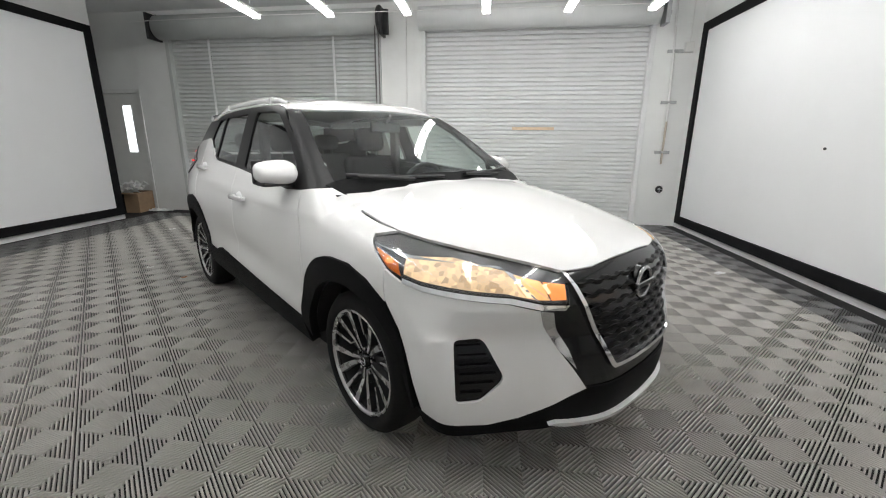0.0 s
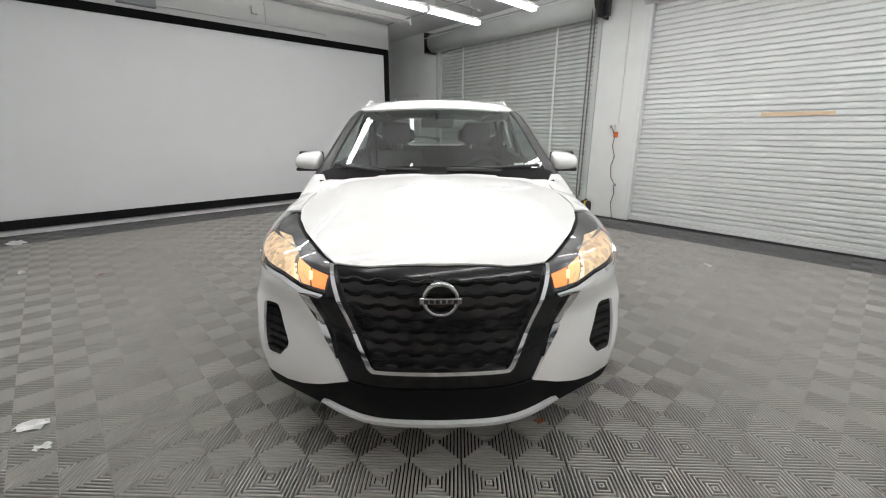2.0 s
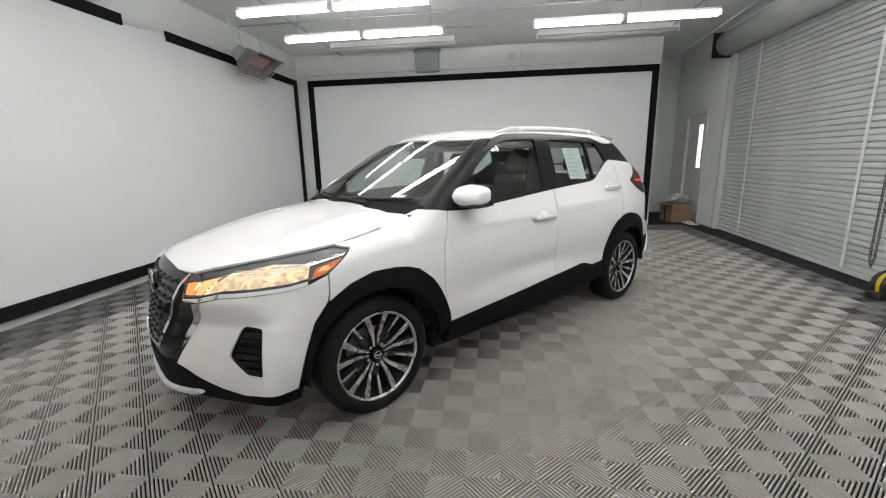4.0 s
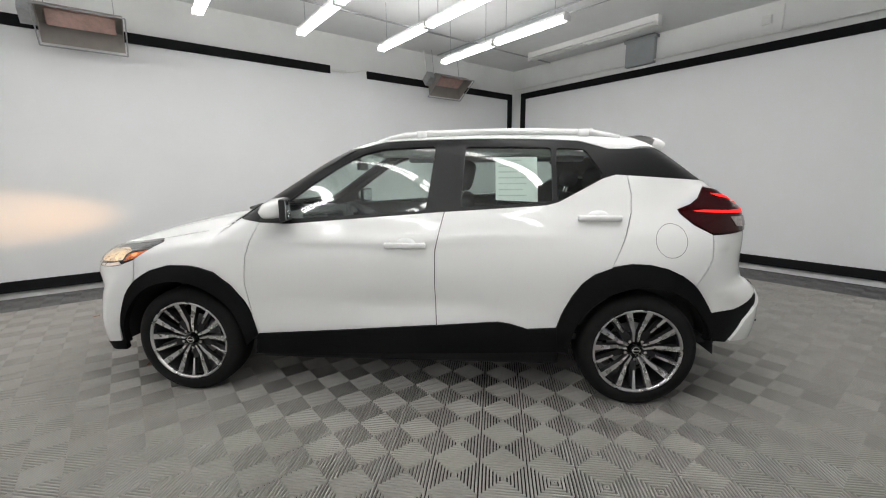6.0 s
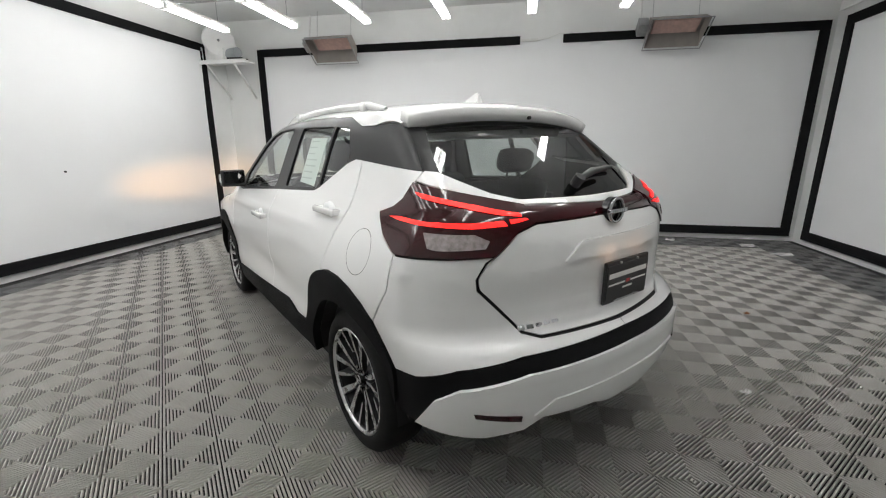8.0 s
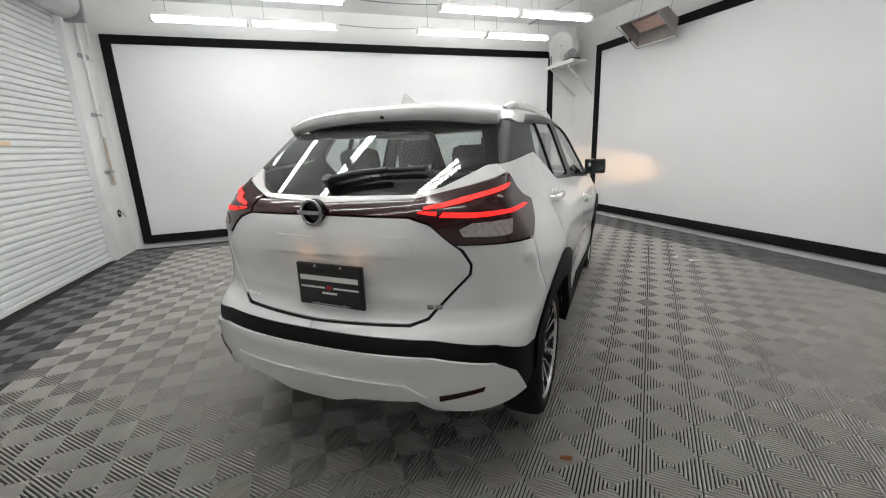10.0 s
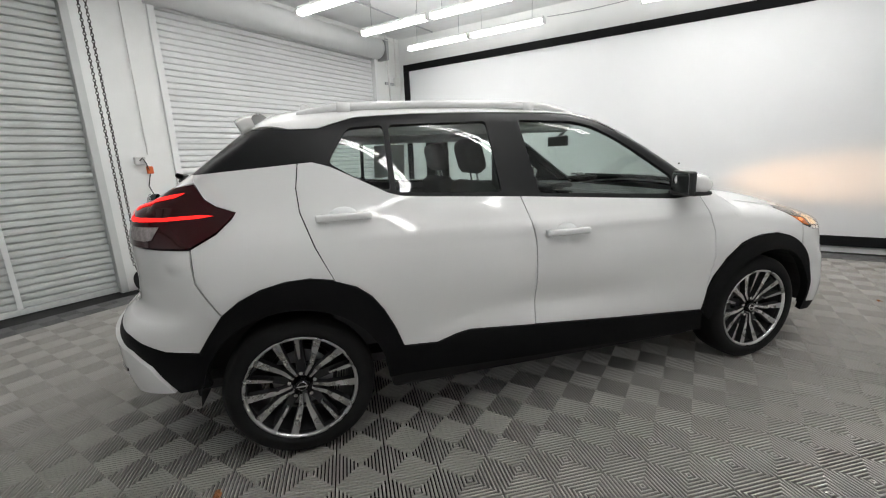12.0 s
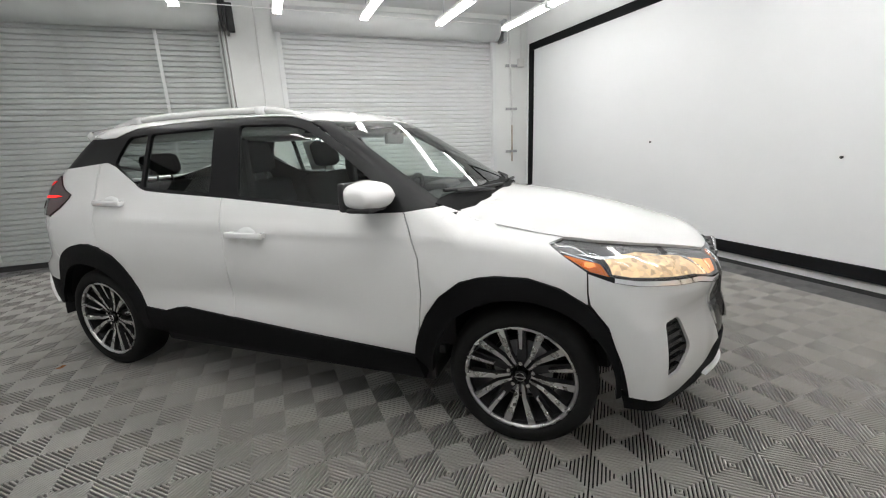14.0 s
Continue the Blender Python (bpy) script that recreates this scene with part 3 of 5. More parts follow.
# body panels
fender = gap(outline(SIDE, on(SIDE, *SEAM_F), on(SIDE, (0.90, 1.058), (0.96, 1.062)), HOOD_EDGE[:4], LAMP_TIP, LAMP_LOW[:1], on(SIDE, (1.57, 0.75)), on(SIDE, *reversed(ARCH_F[:10]))))
shell("front_fender", SIDE, fender, PAINT, car, both=True)
shell("front_door", SIDE, gap(SEAM_F + BELT[1:3] + list(reversed(SEAM_B)) + [(0.3, 0.436)]), PAINT, car, both=True)
shell("rear_door", SIDE, gap(SEAM_B + BELT[3:] + list(reversed(SEAM_R))[1:] + list(reversed(ARCH_R[:6])) + list(reversed(SILL[1:-1]))), PAINT, car, both=True)
quarter = gap(list(reversed(ARCH_R[5:11])) + SEAM_R + [(-1.64, 1.262), (-1.632, 1.225), (-1.60, 1.165), (-1.56, 1.135), (-1.486, 1.108), (-1.50, 1.085), (-1.56, 1.03), (-1.655, 0.98), (-1.65, 0.85)])
shell("quarter_panel", SIDE, quarter, PAINT, car, both=True)
hood_half = outline(TOP, [(1.11, 0, 0), (1.09, 0.3, 0), (1.05, 0.55, 0)], HOOD_EDGE, [(2.055, 0.33, 0), (2.075, 0.25, 0), (2.085, 0, 0)])
shell("hood", TOP, gap(mirror_top(hood_half), 0.003), PAINT, car, soft_edge=0.025)
LIP = on(FRONT, (0.515, 0.722), (0.455, 0.60), (0.39, 0.49), (0.345, 0.412), (0.45, 0.362), (0.56, 0.315), (0.65, 0.292))
bumper_f = gap(outline(NOSE, LIP, on(SIDE, (1.84, 0.300), (1.74, 0.312), (1.70, 0.48), (1.65, 0.615), (1.58, 0.703), (1.57, 0.75)), LAMP_LOW[:1] + [[0, 0, -0.004]], LAMP_LOW[1:] + [[0, 0, -0.018]], on(FRONT, (0.61, 0.758), (0.54, 0.736))))
FOG = outline(NOSE, on(FRONT, (0.742, 0.622), (0.672, 0.628), (0.655, 0.61), (0.614, 0.49), (0.62, 0.465), (0.68, 0.398), (0.745, 0.394), (0.752, 0.41)))
shell("front_bumper", NOSE, bumper_f, PAINT, car, both=True, step=0.02, holes=[soft_corners(FOG, 0.015)])
bumper_r = gap(outline(STERN, on(SIDE, (-1.655, 0.978), (-1.65, 0.85), (-1.571, 0.71), (-1.63, 0.63), (-1.68, 0.556), (-1.80, 0.575)), on(REAR, (0.70, 0.635), (0.5, 0.665), (0, 0.672), (0, 0.694), (0.40, 0.70), (0.46, 0.72), (0.60, 0.88), (0.605, 0.92), (0.575, 0.975), (0.55, 0.992)), on(SIDE, (-1.80, 0.985))))
shell("rear_bumper", STERN, bumper_r, PAINT, car, both=True)
gate = mirror_out(outline(STERN, on(REAR, (0, 0.698), (0.395, 0.704), (0.455, 0.724), (0.595, 0.883), (0.60, 0.92), (0.57, 0.972), (0.535, 1.0), (0.46, 1.065), (0.38, 1.09), (0, 1.098))))
tailgate = shell("tailgate", STERN, gap(soft_corners(gate, 0.01)), PAINT, car)[0]
gate_up = mirror_out(outline(STERN, on(REAR, (0, 1.140), (0.38, 1.150), (0.52, 1.182)), on(SIDE, (-1.634, 1.23), (-1.64, 1.262)), on(REAR, (0.585, 1.258), (0.52, 1.220), (0.45, 1.184), (0.36, 1.162), (0, 1.157))))
shell("tailgate_strip", STERN, gate_up, PAINT, car)

# black cladding
def eased(run):
    """Cut the corners of an open run twice, keeping its ends."""
    for _ in range(2):
        cut = [run[0]]
        for (ax, ay), (bx, by) in zip(run, run[1:]):
            cut += [(ax * 0.75 + bx * 0.25, ay * 0.75 + by * 0.25), (ax * 0.25 + bx * 0.75, ay * 0.25 + by * 0.75)]
        run = cut + [run[-1]]
    return run


def arch_trim(arch, cx, ends):
    inner = [(cx + 0.385 * math.cos(a), 0.325 + 0.385 * math.sin(a)) for a in np.linspace(ends[0], ends[1], 30)]
    return eased(arch) + inner


shell("wheel_arch_trim", SIDE, arch_trim(ARCH_F, 1.31, (-0.05, math.pi * 1.0)), CLADDING, car, both=True, off=0.012, thick=0.04, label="textured black wheel arch trim")
shell("wheel_arch_trim", SIDE, arch_trim(ARCH_R + [(-1.69, 0.45)], -1.31, (math.pi * 0.93, 0.0)) + [(-0.86, 0.33)], CLADDING, car, both=True, off=0.012, thick=0.04, label="textured black wheel arch trim")
shell("sill_trim", SIDE, SILL + [(-0.88, 0.33), (-0.2, 0.30), (0.88, 0.27)], CLADDING, car, both=True, off=0.010, thick=0.05, label="textured black sill trim")
valance = mirror_out(outline(NOSE, [on(FRONT, (0, 0.245))[0]], on(FRONT, (0.5, 0.25)), on(SIDE, (1.84, 0.245), (1.73, 0.25), (1.715, 0.32), (1.84, 0.304)), on(FRONT, (0.65, 0.295), (0.56, 0.318), (0.45, 0.365), (0.343, 0.414), (0, 0.414))))
shell("front_valance", NOSE, valance, CLADDING, car, off=0.0, thick=0.03)
shell("skid_trim", NOSE, mirror_out(outline(NOSE, on(FRONT, (0, 0.262), (0.40, 0.264), (0.465, 0.285), (0.44, 0.291), (0.39, 0.282), (0, 0.280)))), SILVER, car, off=0.018, thick=0.03, label="bright silver skid strip")
corner = outline(STERN, on(SIDE, (-1.66, 0.40), (-1.68, 0.552), (-1.80, 0.572)), on(REAR, (0.70, 0.632), (0.5, 0.662), (0, 0.670), (0, 0.612), (0.5, 0.602), (0.70, 0.565)), on(SIDE, (-1.868, 0.50), (-1.78, 0.385)))
shell("bumper_strip", STERN, corner, CLADDING, car, both=True, off=-0.003, thick=0.03, label="textured black bumper strip")
lower_r = mirror_out(outline(STERN, on(REAR, (0, 0.622), (0.5, 0.612), (0.70, 0.568)), on(SIDE, (-1.868, 0.510), (-1.79, 0.40)), on(REAR, (0.62, 0.385), (0.50, 0.40), (0.44, 0.44), (0.20, 0.425), (0.12, 0.40), (0, 0.40))))
shell("rear_skid_panel", STERN, lower_r, PAINT, car, off=0.012, thick=0.05)
shell("reflector", STERN, outline(STERN, on(REAR, (0.52, 0.445), (0.66, 0.475), (0.665, 0.49), (0.52, 0.465))), REDDARK, car, both=True, off=0.017, thick=0.008, label="dark red reflector")
shell("skid_crease", STERN, outline(STERN, on(REAR, (0, 0.508), (0.40, 0.50), (0.47, 0.455), (0.478, 0.459), (0.405, 0.508), (0, 0.516))), PAINT, car, both=True, off=0.019, thick=0.008)

# greenhouse
FG = [(-0.134, 1.108), (0.60, 1.062), (0.655, 1.075), (0.665, 1.15), (0.50, 1.265), (0.36, 1.355), (0.226, 1.425), (0.111, 1.452), (-0.185, 1.462)]
RG = [(-0.327, 1.124), (-0.829, 1.150), (-0.829, 1.447), (-0.354, 1.458)]
QG = [(-0.853, 1.156), (-0.928, 1.180), (-1.105, 1.288), (-1.085, 1.33), (-1.013, 1.435), (-0.96, 1.440), (-0.853, 1.446)]
FG, RG, QG = (soft_corners(g, 0.025) for g in (FG, RG, QG))
frame_side = [(0.90, 1.056)] + BELT[:-1] + [(-1.257, 1.289), (-1.635, 1.262), (-1.56, 1.33), (-1.45, 1.415)] + ROOF_EDGE + A_PILLAR[1:]
shell("pillar_trim", SIDE, frame_side, PILLAR, car, both=True, holes=[FG, RG, QG], soft_edge=0.03, off=-0.003, thick=0.02, step=0.025, label="satin black window surround")
shell("front_door_glass", SIDE, FG, GLASS, car, both=True, off=-0.010, thick=0, step=0.04, soft_edge=0.05)
shell("rear_door_glass", SIDE, RG, GLASS, car, both=True, off=-0.010, thick=0, step=0.04, soft_edge=0.05)
shell("quarter_glass", SIDE, QG, GLASS, car, both=True, off=-0.010, thick=0, step=0.04, soft_edge=0.05)
a3, r3 = on(SIDE, *A_PILLAR), on(SIDE, *ROOF_EDGE)
WS_EDGE = [(0.665, 1.078), (0.64, 1.18), (0.60, 1.30), (0.555, 1.41), (0.535, 1.455)]
ws_half = [(0, 1.072), (0.4, 1.070), (0.62, 1.066)] + WS_EDGE + [(0.50, 1.470), (0.3, 1.484), (0, 1.490)]
shell("windscreen", FRONT, mirror_out(ws_half), GLASS, car, off=-0.004, thick=0, step=0.04, field=screen_plane)
shell("windscreen_pillar", FRONT, list(reversed(WS_EDGE)) + [(0.70, 1.066)] + outline(FRONT, a3[::-1]), PILLAR, car, both=True, soft_edge=0.03, off=-0.003, thick=0.015, label="satin black windscreen pillar")
roof_half = outline(TOP, [(0.425, 0, 0), (0.415, 0.25, 0), (0.385, 0.42, 0), (0.33, 0.53, 0)], r3[::-1], [(-1.42, 0.54, 0), (-1.45, 0.3, 0), (-1.46, 0, 0)])
shell("roof", TOP, mirror_top(roof_half), PAINT, car, step=0.04)
shell("headliner", TOP, mirror_top([(0.30, 0), (0.26, 0.5), (-1.3, 0.5), (-1.35, 0)]), HEADLINER, car, off=-0.045, thick=0, step=0.1)
RW_EDGE = [(0.575, 1.262), (0.555, 1.32), (0.515, 1.395), (0.50, 1.425)]
shell("rear_window", REAR, mirror_out([(0, 1.160), (0.36, 1.166), (0.45, 1.188), (0.52, 1.224)] + RW_EDGE + [(0.3, 1.445), (0, 1.45)]), PRIVACY, car, off=-0.004, thick=0, step=0.04)
shell("rear_pillar", REAR, RW_EDGE + outline(REAR, on(SIDE, (-1.42, 1.425), (-1.45, 1.415), (-1.56, 1.33), (-1.635, 1.263))), PILLAR, car, both=True, off=-0.004, thick=0.015)


def spoiler():
    bm = bmesh.new()
    nx, ny = 8, 24
    top, bot = [], []
    for i in range(nx + 1):
        rt, rb = [], []
        for j in range(ny + 1):
            v = -1 + 2 * j / ny
            y = 0.572 * v
            x0 = -1.40
            x1 = -1.53 + 0.072 * abs(v) ** 2.5
            x = x0 + (x1 - x0) * i / nx
            z = float(roof_top(x, y)) - 0.006 * abs(v) ** 8 + 0.004 - 0.02 * (i / nx) ** 3
            rt.append(bm.verts.new((x, y, z)))
            rb.append(bm.verts.new((x + (0.020 if i == nx else 0.02), y * 0.985, z - (0.050 if i == nx else 0.055))))
        top.append(rt)
        bot.append(rb)
    for g, rev in ((top, True), (bot, False)):
        for i in range(nx):
            for j in range(ny):
                f = (g[i][j], g[i + 1][j], g[i + 1][j + 1], g[i][j + 1])
                bm.faces.new(tuple(reversed(f)) if not rev else f)
    for j in range(ny):
        bm.faces.new((top[nx][j], bot[nx][j], bot[nx][j + 1], top[nx][j + 1]))
    for i in range(nx):
        bm.faces.new((top[i][0], bot[i][0], bot[i + 1][0], top[i + 1][0]))
        bm.faces.new((top[i][ny], top[i + 1][ny], bot[i + 1][ny], bot[i][ny]))
    bmesh.ops.recalc_face_normals(bm, faces=bm.faces)
    return bm


sp = part("spoiler", spoiler(), PAINT, car, smooth=True)
part("washer_nozzle", rod(bmesh.new(), (-1.505, -0.04, 1.475), (-1.530, -0.04, 1.475), 0.008, 10), BLACK_PLASTIC, sp)
bm = bmesh.new()
fin = [(-1.05, 0.0), (-1.10, 0.012), (-1.16, 0.045), (-1.20, 0.062), (-1.215, 0.058), (-1.23, 0.0)]
base = float(roof_top(-1.15, 0.0)) - 0.006
A = [bm.verts.new((x, 0.004 if h > 0.02 else 0.022, base + h)) for x, h in fin]
Bv = [bm.verts.new((x, -0.004 if h > 0.02 else -0.022, base + h)) for x, h in fin]
bm.faces.new(A)
bm.faces.new(list(reversed(Bv)))
for k in range(len(fin)):
    n = (k + 1) % len(fin)
    bm.faces.new((A[k], Bv[k], Bv[n], A[n]))
bmesh.ops.recalc_face_normals(bm, faces=bm.faces)
part("antenna_fin", bm, PAINT, car)
for s in (1, -1):
    bm = bmesh.new()
    xs = np.linspace(-1.22, 0.16, 28)
    rings = []
    for k, x in enumerate(xs):
        e = min(1, k / 3, (len(xs) - 1 - k) / 3)
        zc = float(roof_top(x, 0.535)) - 0.012 + 0.024 * e
        rings.append([bm.verts.new((x, s * (0.535 + 0.014 * math.cos(a)), zc + 0.018 * math.sin(a))) for a in np.linspace(0, 2 * math.pi, 9)[:-1]])
    for a, b in zip(rings, rings[1:]):
        for i in range(8):
            bm.faces.new((a[i], a[(i + 1) % 8], b[(i + 1) % 8], b[i]))
    for i in (4, 22):
        x = float(xs[i])
        box(bm, x - 0.03, x + 0.03, s * 0.535 - 0.014, s * 0.535 + 0.014, float(roof_top(x, 0.535)) - 0.02, float(roof_top(x, 0.535)) + 0.03)
    bmesh.ops.recalc_face_normals(bm, faces=bm.faces)
    part("roof_rail", bm, PAINT, car, smooth=True)

# front: black mask, grille, badge, chrome
mask = mirror_out(outline(NOSE, on(FRONT, (0, 0.405), (0.343, 0.405), (0.388, 0.49), (0.453, 0.60), (0.515, 0.722), (0.42, 0.738), (0.40, 0.81), (0.385, 0.845), (0.33, 0.868), (0, 0.880))))
shell("grille_surround", NOSE, mask, GLOSSBLACK, car, off=-0.008, thick=0.02)

def grille_w(z):
    return 0.245 + (0.388 - 0.245) * np.clip((z - 0.49) / 0.335, 0, 1) - 0.012 - 0.16 * np.clip((z - 0.83) / 0.05, 0, 1) * 0.5


grille = empty("grille")
grille.parent = car
for row in range(8):
    zc = 0.512 + row * 0.0405
    w = float(grille_w(zc))
    ys = np.linspace(-w, w, 120)
    cell = 0.088
    ph = (ys / cell + (0.5 if row % 2 else 0)) % 1.0
    wave = np.clip(np.abs(ph - 0.5) * 8 - 2, -1, 1) * 0.0040
    out_ = 0.003 + 0.003 * np.clip(np.abs(ph - 0.5) * 8 - 2, -1, 1)
    P0 = front_pts(np.stack([ys, zc + wave], 1))
    bm = bmesh.new()
    rows_ = []
    for dz, ox in ((0.009, -0.012), (0.008, 0.0), (0.0, 1.0), (-0.008, 0.0), (-0.010, -0.012)):
        rows_.append([bm.verts.new((p[0] + (o if ox == 1.0 else ox) - 0.004, p[1], p[2] + dz)) for p, o in zip(P0, out_)])
    for a, b in zip(rows_, rows_[1:]):
        for i in range(len(a) - 1):
            bm.faces.new((a[i], b[i], b[i + 1], a[i + 1]))
    part("grille_bar", bm, GRILLEBLACK, grille)
vchrome = outline(NOSE, on(FRONT, (0, 0.478), (0.245, 0.478), (0.26, 0.491), (0.328, 0.64), (0.396, 0.80), (0.402, 0.835), (0.389, 0.835), (0.378, 0.795), (0.312, 0.64), (0.246, 0.504), (0.235, 0.492), (0, 0.492)))
shell("grille_chrome", NOSE, vchrome, CHROME, car, both=True, off=0.008, thick=0.018, step=0.02, label="chrome V-shaped grille strip")
shell("bumper_chrome", NOSE, outline(NOSE, on(FRONT, (0.528, 0.732), (0.498, 0.67), (0.445, 0.575), (0.386, 0.495), (0.408, 0.57), (0.45, 0.65), (0.482, 0.722))), CHROME, car, both=True, off=0.004, thick=0.016, step=0.02, label="bright chrome bumper accent")
shell("lamp_chrome", NOSE, outline(NOSE, LAMP_LOW[1:] - [[0, 0, 0.001]], on(FRONT, (0.60, 0.775), (0.51, 0.748), (0.425, 0.738), (0.44, 0.724), (0.52, 0.732), (0.61, 0.758)), LAMP_LOW[1:][::-1] - [[0, 0, 0.018]]), CHROME, car, both=True, off=0.004, thick=0.012, step=0.02, label="chrome strip under the headlamp")


def badge(parent, x, z, r, face, bar_r=1.10):
    """Plain ring with a cross bar, facing along x."""
    b = empty("badge")
    b.parent = parent
    bm = bmesh.new()
    m = Matrix.Translation((x, 0, z)) @ Matrix.Rotation(radians(90 * face), 4, "Y")
    lathe(bm, [(r * (0.86 + 0.13 * math.cos(a)), 0.012 + r * 0.13 * math.sin(a)) for a in np.linspace(0, 2 * math.pi, 11)], 40, m)
    part("ring", bm, BADGEMETAL, b, "chrome ring", smooth=True)
    bm = bmesh.new()
    x0, x1 = sorted((x + face * 0.006, x + face * 0.026))
    box(bm, x0, x1, -r * bar_r, r * bar_r, z - r * 0.17, z + r * 0.17, bevel=0.004)
    part("bar", bm, BADGEMETAL, b, "chrome bar")
    bm = bmesh.new()
    lathe(bm, [(0.001, 0.002), (r * 0.95, 0.002), (r * 0.95, -0.02)], 32, m)
    part("backing", bm, GLOSSBLACK, b)
    for k in range(6):
        y0 = -r * 0.85 + k * r * 0.30
        xx = sorted((x + face * 0.0262, x + face * 0.0275))
        part("letter_bar", boxes((xx[0], xx[1], y0, y0 + r * 0.2, z - r * 0.1, z + r * 0.1)), GALV if face < 0 else BLACK_PLASTIC, b)
    return b


badge(car, 2.150, 0.745, 0.068, 1)
badge(car, -2.008, 1.110, 0.052, -1)

# headlamps
LAMP = outline(NOSE, LAMP_TIP, HOOD_EDGE[3:] - [[0, 0, 0.004]], on(FRONT, (0.400, 0.825), (0.420, 0.744), (0.51, 0.754), (0.60, 0.780)), LAMP_LOW[::-1])
for flip in (False, True):
    hl = empty("headlamp")
    hl.parent = car

    def sub(name, poly, mat, off, label="", thick=0.0, step=0.02, proj=NOSE):
        ob = new(name, shell_mesh(name, proj, poly, mat, flip=flip, off=off, thick=thick, step=step))
        ob.parent = hl
        if label:
            tagged(ob, label)
        return ob
    sub("housing", LAMP, LAMPBOX, -0.012)
    sub("reflector_bowl", outline(NOSE, on(SIDE, (1.62, 0.880), (1.70, 0.880)), on(FRONT, (0.64, 0.880), (0.56, 0.853), (0.53, 0.766), (0.61, 0.790)), on(SIDE, (1.72, 0.812), (1.655, 0.824))), REFLECTOR, -0.008, "warm lit headlamp reflector")
    # bright slash on the reflector's edge, added as a glowing patch
    sub("reflector_glint", outline(NOSE, on(FRONT, (0.563, 0.822), (0.552, 0.824), (0.527, 0.772), (0.555, 0.776))), GLINT, -0.005, "bright lit reflector edge")
    sub("turn_lamp", outline(NOSE, on(FRONT, (0.482, 0.820), (0.412, 0.806), (0.425, 0.756), (0.478, 0.760))), AMBER, -0.008, "lit amber turn lamp")
    sub("turn_facet", outline(NOSE, on(FRONT, (0.55, 0.844), (0.488, 0.822), (0.484, 0.761), (0.523, 0.765))), PEACHLAMP, -0.008, "lit peach facet")
    sub("facet_ridge", outline(NOSE, on(FRONT, (0.547, 0.842), (0.541, 0.840), (0.480, 0.764), (0.486, 0.762))), REFLECTOR, -0.006)
    # bright bar between the two facets, added as a glowing patch
    sub("facet_glint", outline(NOSE, on(FRONT, (0.492, 0.812), (0.478, 0.812), (0.474, 0.785), (0.486, 0.780))), GLINT, -0.005)
    sub("chrome_divider", outline(NOSE, on(FRONT, (0.562, 0.852), (0.550, 0.846), (0.522, 0.762), (0.531, 0.766))), CHROME, -0.005)
    sub("side_marker", outline(NOSE, on(SIDE, (1.475, 0.893), (1.61, 0.862), (1.645, 0.815), (1.575, 0.833))), AMBERDIM, -0.008, "amber side marker")
    sub("marker_bulb", outline(NOSE, on(SIDE, (1.555, 0.868), (1.585, 0.866), (1.595, 0.853), (1.57, 0.846), (1.552, 0.855))), AMBER, -0.005)
    sub("chrome_brow", outline(NOSE, on(SIDE, (1.46, 0.905), (1.62, 0.875)), on(FRONT, (0.56, 0.862), (0.555, 0.855)), on(SIDE, (1.62, 0.882), (1.475, 0.900))), CHROME, -0.006)
    lens = sub("lens", LAMP, LENS, 0.002)
    lens.visible_shadow = False
    # fog vent
    fv = empty("bumper_vent")
    fv.parent = car
    ob = new("backing", shell_mesh("backing", NOSE, soft_corners(FOG, 0.015), GLOSSBLACK, flip=flip, off=-0.014, thick=0.01, step=0.02))
    ob.parent = fv
    for k in range(6):
        z = 0.425 + k * 0.034
        half = np.interp(z, [0.396, 0.465, 0.49, 0.61, 0.628], [0.69, 0.622, 0.618, 0.657, 0.675])
        o2 = new("vent_slat", shell_mesh("vent_slat", NOSE, outline(NOSE, on(FRONT, (half + 0.012, z), (0.736, z), (0.736, z + 0.008), (half + 0.014, z + 0.008))), GLOSSBLACK, flip=flip, off=-0.004, thick=0.012, step=0.03))
        o2.parent = fv

